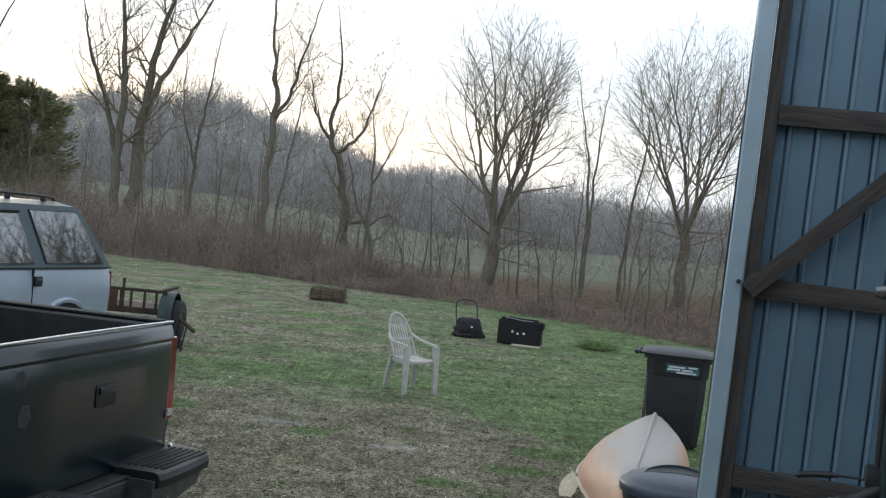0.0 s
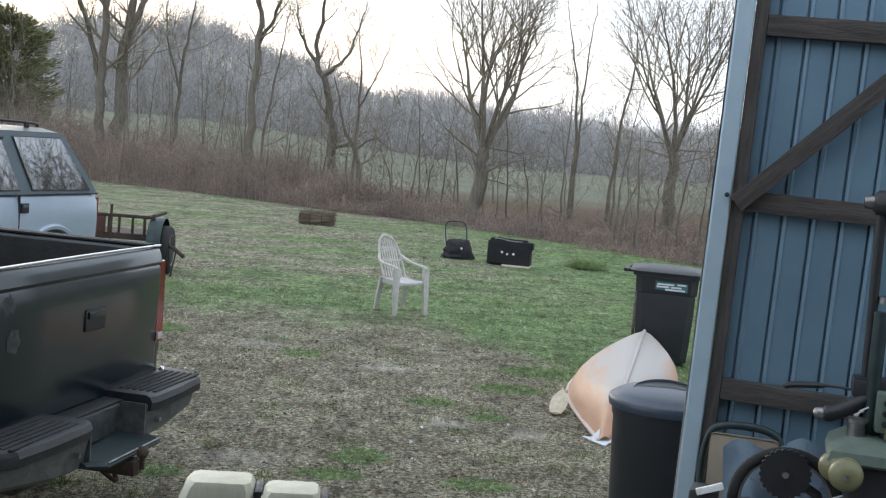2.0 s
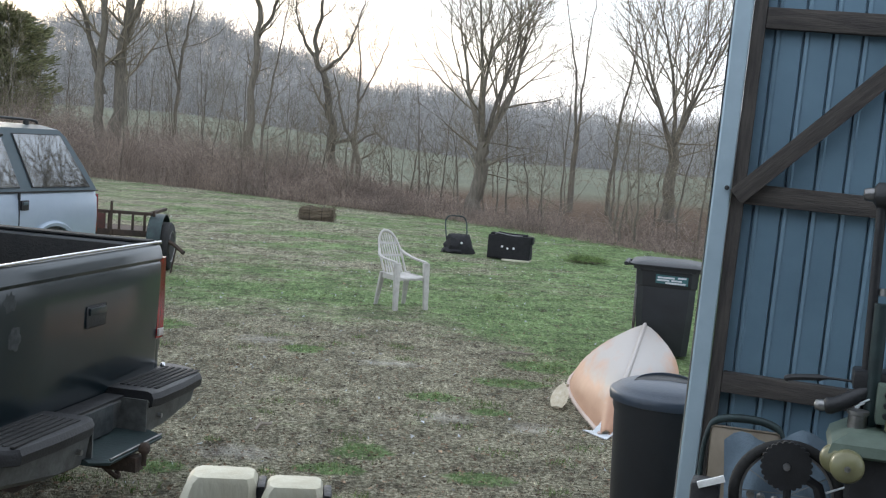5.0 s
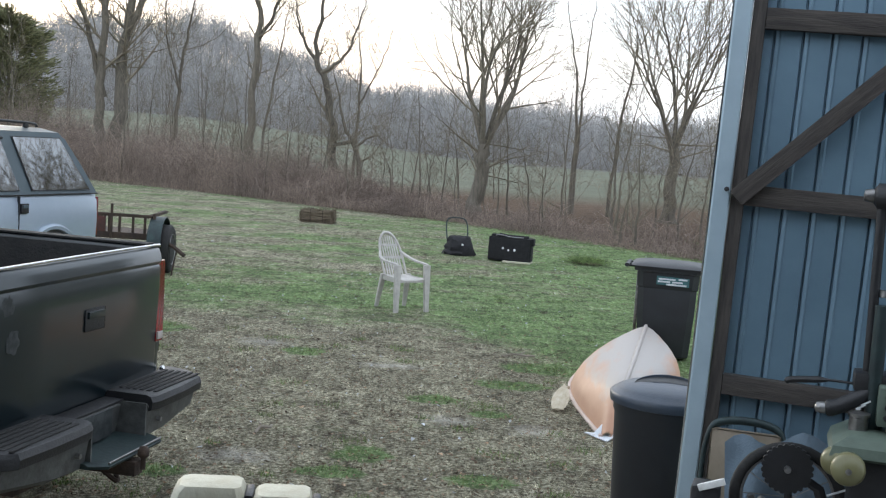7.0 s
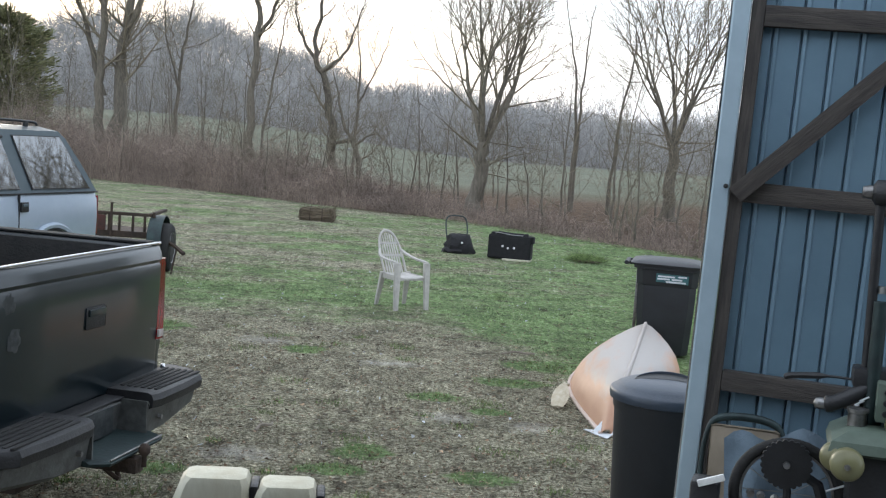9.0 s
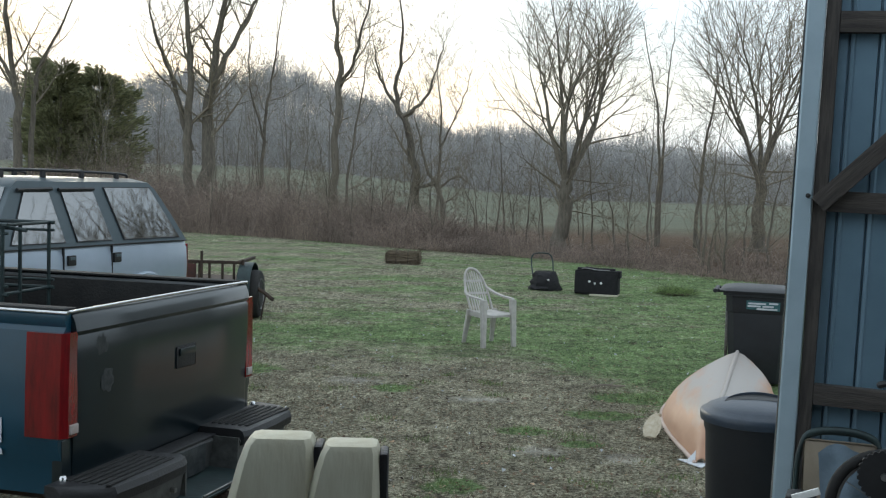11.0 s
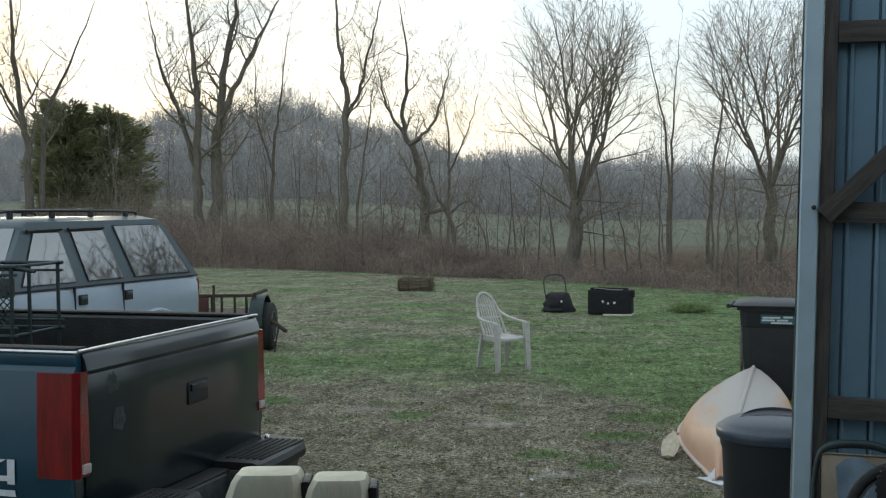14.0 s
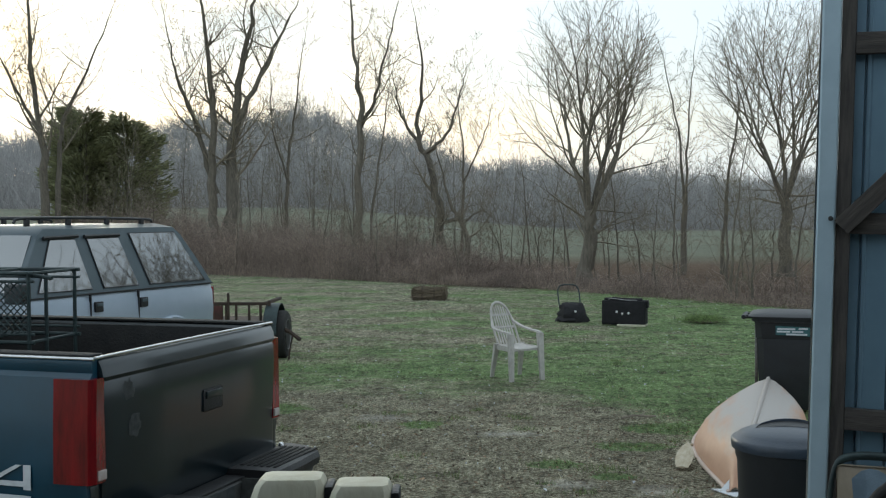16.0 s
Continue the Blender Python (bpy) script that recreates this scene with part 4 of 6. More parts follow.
def build_pickup():
    t = thing("pickup_truck", pose(-1.543, 5.404, 0, 0, 0, 76.05), "dark green pickup truck with open bed and dented tailgate", "truck")
    # tailgate: a pressed panel with a lip at the top and a dished middle
    prof = [(0.00, 0.60), (-0.012, 0.63), (-0.016, 0.80), (-0.022, 0.95), (-0.026, 1.10), (-0.025, 1.195), (-0.020, 1.208), (-0.024, 1.216), (-0.030, 1.226), (-0.022, 1.262), (-0.008, 1.290), (0.010, 1.302), (0.045, 1.302), (0.055, 1.29), (0.055, 0.62)]
    cols = [-0.775, -0.76, -0.3, 0.3, 0.76, 0.79]
    rings = []
    for i, u in enumerate(cols):
        d = 0.008 if i in (0, 5) else 0.0
        rings.append([Vector((u, y + d, z)) for y, z in prof])
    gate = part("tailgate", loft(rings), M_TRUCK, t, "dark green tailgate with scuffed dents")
    # thin bright tube draws the highlight along the gate's top
    part("gate_top_highlight", a_tube(smooth_path([(-0.80, 0.0, 1.306), (-0.2, -0.004, 1.31), (0.4, -0.004, 1.31), (0.80, 0.0, 1.306)], 6), 0.007, 8), M_CHROME, gate, "bright tube for the highlight on the gate's top edge", True)
    part("gate_handle_recess", a_box(0.02, 0.20, -0.030, -0.0235, 0.955, 1.06, bevel=0.006), M_BLACK, gate)
    part("gate_handle", a_box(0.035, 0.185, -0.042, -0.028, 1.015, 1.05, bevel=0.006), M_TRUCK, gate, "painted pull handle")
    g = random.Random(15)
    for u, z, r in ((-0.60, 1.15, 0.040), (-0.56, 1.00, 0.046)):
        ring = [(r * (1 + g.uniform(-0.25, 0.25)), 6.283 * j / 18) for j in range(18)]
        outer = [Vector((u + q * math.cos(w), -0.0258, z + 1.1 * q * math.sin(w))) for q, w in ring]
        lip = [Vector((u + 0.8 * q * math.cos(w), -0.0272, z + 0.85 * q * math.sin(w))) for q, w in ring]
        pit = [Vector((u + 0.42 * q * math.cos(w), -0.0262, z + 0.5 * q * math.sin(w))) for q, w in ring]
        part("scuff", loft([outer, lip, pit]), M_SCUFF, gate, "scraped pale paint around a dent", True)
    # bed sides, with a rolled rail
    for s in (-1, 1):
        outer = [(0.70, 0.80), (0.70, 1.27), (0.715, 1.30), (0.745, 1.308), (0.79, 1.306), (0.812, 1.292), (0.815, 1.265), (0.808, 1.245), (0.826, 1.225), (0.85, 1.05), (0.862, 0.88), (0.86, 0.76), (0.838, 0.70), (0.83, 0.56), (0.80, 0.55), (0.80, 0.80)]
        # only the near side gets the colour with the sky's reflection in it
        m = part("bed_side", loft([[Vector((s * x, y, z)) for x, z in outer] for y in (0.006, 0.03, 0.9, 1.95)]), M_TRUCK_SIDE if s < 0 else M_TRUCK, t, "dark green bed side panel, near one blued for reflected sky")
        # highlight on the rail, shaped as a thin bright tube
        part("rail_highlight", a_tube([(s * 0.806, 0.0, 1.302), (s * 0.806, 1.95, 1.302)], 0.007, 8), M_CHROME, m, "bright tube for the highlight on the rail edge", True)
        part("rail_cap", a_box(min(s * 0.702, s * 0.793), max(s * 0.702, s * 0.793), 0.03, 1.94, 1.305, 1.316, bevel=0.003), M_RUBBER, m, "black rail cap")
        # lamp wrapping the rear corner
        def lamp(z0, z1, grow=0.0):
            r = []
            for z in (z0, (z0 + z1) / 2, z1):
                b = 0.852 + 0.012 * min(1, (1.25 - z) / 0.3)
                r.append([Vector((s * x, y, z)) for x, y in ((0.765, 0.02), (0.765, -0.020 - grow), (b - 0.03, -0.024 - grow), (b + 0.002 + grow, -0.004), (b + 0.006 + grow, 0.04), (b + 0.006 + grow, 0.155), (b - 0.02, 0.155), (b - 0.02, 0.02))])
            return loft(r)
        part("tail_lamp", lamp(0.80, 1.225), M_RED, t, "tall red tail lamp")
        part("reversing_lamp", a_box(min(s * 0.770, s * 0.825), max(s * 0.770, s * 0.825), -0.031, -0.01, 0.812, 0.852, bevel=0.004), M_CLEAR, t, "small clear reversing lamp")
        part("mud_edge", a_box(s * 0.80 - 0.04, s * 0.80 + 0.04, 0.0, 0.05, 0.57, 0.79, bevel=0.01), M_TRUCK, t)
    part("bed_floor", a_box(-0.70, 0.70, 0.06, 1.95, 0.76, 0.80), M_BLACK, t, "dark ribbed bed floor")
    for s in (-1, 1):
        part("bed_liner", a_box(min(s * 0.682, s * 0.698), max(s * 0.682, s * 0.698), 0.06, 1.93, 0.80, 1.285, bevel=0.003), M_RUBBER, t, "black bed liner")
    part("bed_liner", a_box(-0.68, 0.68, 1.925, 1.945, 0.80, 1.285, bevel=0.003), M_RUBBER, t, "black bed liner")
    part("bed_liner", a_box(-0.68, 0.68, 0.057, 0.07, 0.80, 1.27, bevel=0.003), M_RUBBER, t, "black bed liner")
    part("bed_front", a_box(-0.80, 0.80, 1.95, 1.99, 0.76, 1.30, bevel=0.008), M_TRUCK, t)
    # sticker on the near bed side: a slanted bar and a figure
    def on_side(pts, grow=0.003):
        return plate([(-0.862 - grow, 0.03 + y, 0.715 + 0.85 * (z - 0.80)) for y, z in pts], 0.003)
    st = part("sticker", on_side([(0.24, 0.83), (0.235, 0.80), (0.50, 0.80), (0.50, 0.83)]), M_STICKER, t, "pale slanted decal")
    part("decal_stroke", on_side([(0.235, 0.86), (0.235, 0.98), (0.27, 0.98), (0.27, 0.86)], 0.005), M_STICKER, st)
    part("decal_bar", on_side([(0.235, 0.875), (0.235, 0.90), (0.43, 0.90), (0.43, 0.875)], 0.006), M_STICKER, st)
    part("decal_slash", on_side([(0.275, 0.98), (0.305, 0.98), (0.44, 0.90), (0.40, 0.90)], 0.007), M_STICKER, st)
    # step bumper: a dull metal bar with black tread pads, dropped in the middle for a low step
    def bar(rows, lo):
        return loft([[Vector((x, y, z)) for y, z in ((0.0, 0.585), (-0.03, 0.592), (yo, 0.592), (yo - 0.008, 0.58), (yo + 0.02, zb), (yo + 0.07, zb - 0.03), (0.0, zb - lo))] for x, yo, zb in rows])
    bumper = part("bumper", bar(((-0.93, -0.08, 0.52), (-0.86, -0.19, 0.47), (-0.50, -0.23, 0.43), (-0.27, -0.23, 0.42), (-0.26, -0.10, 0.42), (0.26, -0.10, 0.42), (0.27, -0.23, 0.42), (0.50, -0.23, 0.43), (0.86, -0.21, 0.47), (0.95, -0.08, 0.52)), 0.02), M_BUMPER, t, "dull grey metal step bumper")
    for s in (-1, 1):
        rows = ((0.28, -0.245), (0.33, -0.262), (0.60, -0.262), (0.84, -0.245), (0.92, -0.16), (0.955, -0.06))
        pad = part("tread_pad", loft([[Vector((s * x, y, z)) for y, z in ((0.0, 0.594), (yo + 0.01, 0.555), (yo - 0.006, 0.562), (yo - 0.012, 0.60), (yo, 0.626), (yo + 0.02, 0.634), (0.0, 0.634))] for x, yo in rows]), M_BLACK, bumper, "black moulded tread pad")
        for i in range(6):
            y = -0.035 - 0.036 * i
            part("tread_rib", a_box(min(s * 0.36, s * 0.86), max(s * 0.36, s * 0.86), y - 0.020, y, 0.632, 0.640, bevel=0.003), M_RUBBER, pad)
        part("step_cheek", plate([(s * 0.255, -0.24, 0.43), (s * 0.255, -0.24, 0.60), (s * 0.255, -0.06, 0.60), (s * 0.255, -0.06, 0.43)], 0.010), M_BUMPER, bumper, "bare metal bracket")
        part("cheek_bolt", lathe([(0.001, -0.258), (0.012, -0.257), (0.014, -0.235), (0.001, -0.23)], 8, axis='Y', at=(s * 0.38, 0, 0.50)), M_STEEL, bumper)
        part("corner_bolt", lathe([(0.001, 0.628), (0.016, 0.628), (0.016, 0.645), (0.010, 0.655), (0.001, 0.657)], 10, at=(s * 0.86, -0.02, 0)), M_CHROME, bumper)
    part("top_strip", a_box(-0.27, 0.27, -0.11, -0.005, 0.594, 0.606, bevel=0.004), M_BLACK, bumper, "black centre strip")
    part("step_plate", loft([[Vector((x, y, z)) for y, z in ((-0.08, 0.425), (yo, 0.418), (yo - 0.008, 0.432), (yo + 0.01, 0.444), (-0.08, 0.448))] for x, yo in ((-0.30, -0.24), (-0.25, -0.32), (0.25, -0.32), (0.30, -0.24))]), M_DARKSTEEL, bumper, "low blue-black centre step")
    part("step_edge", a_tube([(-0.25, -0.322, 0.446), (0.25, -0.322, 0.446)], 0.005, 6), M_STEEL, bumper)
    part("number_plate", a_box(-0.15, 0.15, -0.118, -0.108, 0.455, 0.585, bevel=0.003), M_SCUFF, bumper, "dark plate with no legible marks")
    part("hitch_receiver", a_box(-0.04, 0.04, -0.34, 0.4, 0.33, 0.40, bevel=0.006), M_RUST, t)
    part("hitch_ball", lathe([(0.012, 0.36), (0.012, 0.41), (0.026, 0.425), (0.028, 0.445), (0.018, 0.465), (0.001, 0.47)], 14, at=(0, -0.36, 0)), M_RUST, t, smooth=True)
    part("tow_bar", a_box(-0.5, 0.5, -0.02, 0.06, 0.32, 0.42, bevel=0.01), M_RUST, t)
    part("safety_chain", a_tube(smooth_path([(0.12, -0.02, 0.34), (0.14, -0.16, 0.24), (0.20, -0.1, 0.30)], 5), 0.012, 6), M_RUST, t)
    for s in (-1, 1):
        part("frame_rail", a_box(s * 0.42 - 0.04, s * 0.42 + 0.04, 0.0, 5.0, 0.42, 0.56), M_RUST, t)
    # cab and nose, past the edge of the view
    cab = [[Vector((x, y, z)) for x, z in ((-0.86, 0.5), (-0.86, 1.22), (-0.66 if y < 3.6 else -0.72, h), (0.66 if y < 3.6 else 0.72, h), (0.86, 1.22), (0.86, 0.5))] for y, h in ((2.03, 1.55), (2.12, 1.80), (2.9, 1.82), (3.05, 1.80), (3.75, 1.24))]
    part("cab", loft(cab), M_TRUCK, t, "dark green cab")
    part("rear_window", plate([(-0.56, 2.035, 1.28), (0.56, 2.035, 1.28), (0.50, 2.10, 1.70), (-0.50, 2.10, 1.70)], -0.012), M_GLASS, t)
    part("hood", loft([[Vector((x, y, z)) for x, z in ((-0.86, 0.5), (-0.86, 1.05), (-0.80, h), (0.80, h), (0.86, 1.05), (0.86, 0.5))] for y, h in ((3.75, 1.22), (4.9, 1.12), (5.0, 1.02))]), M_TRUCK, t)
    for x, s in ((-0.76, -1), (0.76, 1)):
        for y in (0.98, 4.2):
            wheel(t, (x, y, 0.37), 0.37, 0.22, s)
    # worn metal rack standing in the bed
    k = thing("bed_rack", pose(-1.543, 5.404, 0, 0, 0, 76.05) @ pose(-0.02, 0.91, 0.80, 0, 0, 6), "dark green tubular rack with wire mesh in the truck bed", "rack")
    def bar(a, b, r=0.013, nm="bar"):
        part(nm, a_tube([a, b], r * 0.72, 7), M_DARKSTEEL, k)
    for x in (0.0, 0.16, 0.44):
        for y in (0.0, 0.95):
            bar((x, y, 0), (x, y, 0.80), 0.014, "upright")
    for x in (0.0, 0.44):
        for z in (0.46, 0.50, 0.76, 0.80):
            bar((x, -0.03, z), (x, 0.98, z), 0.010 if z in (0.5, 0.76) else 0.014)
    for y in (0.0, 0.32, 0.64, 0.95):
        for z in (0.46, 0.80):
            bar((-0.01, y, z), (0.45, y, z), 0.012)
        bar((0.0, y, 0.46), (0.0, y, 0.80), 0.012)
    bar((0.05, -0.10, 0.775), (0.05, 0.1, 0.80), 0.014, "handle")
    mesh = bmesh.new()
    for i in range(-6, 27):
        y = 0.02 + i * 0.036
        for s, (z0, z1) in ((1, (0.5, 0.76)), (-1, (0.76, 0.5))):
            y0, y1 = max(0.01, y), min(0.95, y + 0.26)
            at = lambda v: z0 + (z1 - z0) * (v - y) / 0.26
            tube(mesh, [(-0.004, y0, at(y0)), (-0.004, y1, at(y1))], 0.0042, 3, cap=False)
    tagged(part("wire_mesh", mesh, M_DARKSTEEL, k, "crossed wire mesh"), kind="stuff")


def build_suv():
    t = thing("suv", pose(-3.17, 11.59, 0.0, 0, 0, 159.36), "silver-blue sport utility vehicle with roof rack and tinted windows", "car")
    W = 1.86

    def ring(y, dz=0.0, tuck=0.0):
        p = [(0.10 + tuck, 0.42), (0.03 + tuck, 0.50), (0.0 + tuck, 0.72), (-0.012 + tuck, 0.95), (0.0 + tuck, 1.12), (0.03 + tuck, 1.20 - dz)]
        return [Vector((x, y, z)) for x, z in p] + [Vector((W - x, y, z)) for x, z in reversed(p)]
    part("lower_body", loft([ring(-0.13, 0, 0.07), ring(-0.10, 0, 0.03), ring(0.05), ring(2.9), ring(3.1, 0.03), ring(4.5, 0.10), ring(4.75, 0.2, 0.08)]), M_SUV, t, "silver-blue painted body sides")

    def upper(y0, y1, z, tuck):
        return [Vector((tuck, y0, z)), Vector((W - tuck, y0, z)), Vector((W - tuck, y1, z)), Vector((tuck, y1, z))]
    part("greenhouse", loft([upper(-0.10, 2.52, 1.195, 0.03), upper(0.06, 2.36, 1.45, 0.1016), upper(0.24, 2.17, 1.70, 0.1718), upper(0.33, 2.08, 1.765, 0.19), upper(0.46, 1.95, 1.80, 0.30)]), M_SUVDARK, t, "grey roof and pillars")

    def side(y, z):
        f = (z - 1.195) / (1.765 - 1.195)
        return Vector((0.03 + 0.16 * f, y, z))

    def window(c, nm, inset=0.010):
        q = [side(y, z) - Vector((inset, 0, 0)) for y, z in c]
        mid = sum(q, Vector()) / len(q)
        frame_q = [mid + (v - mid) * 1.035 + Vector((0.005, 0, 0)) for v in q]
        fr = part("window_frame", plate(frame_q, -0.004), M_BLACK, t, "black rubber window frame")
        part(nm, plate(q, -0.004), M_GLASS, fr, "dark tinted side glass")
    window([(0.03, 1.235), (0.86, 1.24), (1.00, 1.71), (0.34, 1.71)], "quarter_window")
    window([(1.04, 1.24), (1.50, 1.24), (1.58, 1.67), (1.17, 1.675)], "rear_door_window")
    window([(1.66, 1.24), (2.30, 1.24), (2.04, 1.67), (1.74, 1.67)], "front_door_window")
    for c in ([(1.16, 1.70), (1.62, 1.695)], [(1.70, 1.70), (2.12, 1.69)]):
        a, b = [side(y, z) for y, z in c]
        part("rain_guard", a_tube([a - Vector((0.02, 0, 0)), b - Vector((0.02, 0, 0))], 0.017, 6), M_BLACK, t, "black window visor")
    part("windshield", plate([(0.11, 2.50, 1.25), (W - 0.11, 2.50, 1.25), (W - 0.23, 2.175, 1.715), (0.23, 2.175, 1.715)], 0.012), M_GLASS, t)
    part("belt_trim", a_box(0.004, 0.03, -0.08, 2.5, 1.190, 1.202), M_BLACK, t)
    for y in (1.08, 1.72):
        part("door_gap", a_box(-0.0145, 0.01, y, y + 0.010, 0.62, 1.19), M_BLACK, t)
    for y in (0.97, 1.58):
        h = part("door_handle", a_box(-0.026, 0.0, y, y + 0.10, 1.035, 1.125, bevel=0.008), M_BLACK, t, "black recessed door handle")
        part("handle_pull", a_box(-0.034, -0.022, y + 0.012, y + 0.088, 1.085, 1.112, bevel=0.004), M_SUVDARK, h)
    # rear wheel arch
    arch = bmesh.new()
    pts = [(-0.02, 0.62 + 0.43 * math.cos(q), 0.44 + 0.46 * math.sin(q)) for q in [math.pi * j / 18 for j in range(19)]]
    tube(arch, pts, 0.03, 6)
    part("wheel_arch", arch, M_SUV, t, "flared wheel arch lip", True)
    # no opening is cut: a black half-disc gives the shade under the arch
    well = [Vector((-0.016, 0.62 + 0.42 * math.cos(q), 0.44 + 0.45 * math.sin(q))) for q in [math.pi * j / 18 for j in range(19)]]
    part("wheel_well_shade", loft([well, [p + Vector((0.02, 0, 0)) for p in well]]), M_BLACK, t, "black half-disc for the shade in the wheel well")
    wheel(t, (0.10, 0.62, 0.37), 0.37, 0.24, -1)
    wheel(t, (W - 0.1, 0.62, 0.37), 0.37, 0.24, 1)
    wheel(t, (0.10, 3.75, 0.37), 0.37, 0.24, -1)
    wheel(t, (W - 0.1, 3.75, 0.37), 0.37, 0.24, 1)
    part("rear_bumper", a_box(-0.01, W + 0.01, -0.24, 0.02, 0.52, 0.70, bevel=0.03), M_SUVDARK, t, "grey rear bumper")
    part("bumper_strip", a_box(-0.014, W + 0.014, -0.25, -0.05, 0.695, 0.715, bevel=0.004), M_CHROME, t)
    part("tail_lamp", a_box(0.035, 0.16, -0.14, -0.085, 0.78, 1.16, bevel=0.01), M_RED, t, "red tail lamp")
    part("rear_glass", plate([(0.14, -0.085, 1.23), (W - 0.14, -0.085, 1.23), (W - 0.24, 0.27, 1.68), (0.24, 0.27, 1.68)], -0.016), M_GLASS, t)
    for x in (0.30, W - 0.30):
        r = part("roof_rail", a_tube(smooth_path([(x, 0.50, 1.815), (x, 0.62, 1.842), (x, 1.5, 1.858), (x, 2.2, 1.858), (x, 2.3, 1.82)], 4), 0.013, 7), M_BLACK, t, "black roof rail", True)
        for y in (0.66, 1.15, 1.65, 2.15):
            part("rail_foot", a_box(x - 0.014, x + 0.014, y - 0.025, y + 0.025, 1.79, 1.852, bevel=0.005), M_BLACK, r)
    for y in (1.15, 2.1):
        part("cross_bar", a_tube([(0.30, y, 1.862), (W - 0.30, y, 1.862)], 0.014, 6), M_BLACK, t)
    part("mirror", a_box(-0.20, -0.02, 2.62, 2.74, 1.18, 1.34, bevel=0.02), M_BLACK, t)


def build_trailer():
    t = thing("utility_trailer", pose(-3.66, 15.1, 0, 0, 0, 1), "rusty low utility trailer with slatted front", "trailer")
    L, x0, x1 = 1.0, -1.3, 0.30
    part("deck", a_box(x0, x1, 0, L, 0.42, 0.47), M_RUST, t)
    for x in (x0, x1 - 0.05):
        part("side_rail", a_box(x, x + 0.05, 0, L, 0.70, 0.74, bevel=0.004), M_RUST, t)
        part("side_rail", a_box(x, x + 0.05, 0, L, 0.47, 0.52, bevel=0.004), M_RUST, t)
    part("front_rail", a_box(x0, x1, -0.04, 0.0, 0.70, 0.74, bevel=0.004), M_RUST, t)
    part("front_rail", a_box(x0, x1, -0.04, 0.0, 0.42, 0.50, bevel=0.004), M_RUST, t)
    for x in (-1.28, -1.0, -0.72, -0.48, -0.31, -0.25, -0.12, 0.05, 0.20):
        part("slat", a_box(x, x + (0.03 if x != -0.48 else 0.16), -0.035, -0.005, 0.50, 0.70, bevel=0.003), M_RUST, t)
    part("red_panel", a_box(-0.48, -0.28, -0.05, -0.036, 0.50, 0.69, bevel=0.004), mat("faded_red_paint", (0.09, 0.03, 0.025), (0.05, 0.025, 0.02), 0.8, scale=9), t, "faded red panel")
    part("jack_post", a_tube([(-0.20, -0.06, 0.42), (-0.20, -0.06, 0.86)], 0.018, 8), M_RUST, t)
    part("upright", a_box(0.31, 0.345, -0.02, 0.02, 0.40, 0.76, bevel=0.004), M_RUST, t)
    # near wheel under a rounded fender
    wheel(t, (0.47, 0.12, 0.31), 0.31, 0.15, 1)
    wheel(t, (-1.45, 0.3, 0.33), 0.33, 0.20, -1)
    arc = [(0.12 + 0.37 * math.cos(q), 0.34 + 0.38 * math.sin(q)) for q in [math.pi * (0.0 + j / 12) for j in range(13)]]
    f = [[Vector((x, y, z)) for y, z in arc] for x in (0.30, 0.46)]
    g = [[Vector((x, 0.12 + (y - 0.12) * 0.97, 0.34 + (z - 0.34) * 0.97)) for y, z in arc] for x in (0.46, 0.30)]
    part("fender", loft(f + g + f[:1], closed=False), M_DARKSTEEL, t, "dark rounded fender", True)
    part("fender_side", loft([[Vector((0.285, y, z)) for y, z in arc], [Vector((0.298, y, z)) for y, z in arc]]), M_DARKSTEEL, t)
    part("tongue", a_tube([(0.40, 0.0, 0.44), (0.62, -0.12, 0.36), (0.76, -0.2, 0.27)], 0.028, 6), M_RUST, t, "bent rusty bar")
    part("tongue_foot", a_tube([(0.66, -0.14, 0.34), (0.63, -0.15, 0.20), (0.60, -0.15, 0.0)], 0.012, 6), M_RUST, t)


build_pickup()
build_suv()
build_trailer()


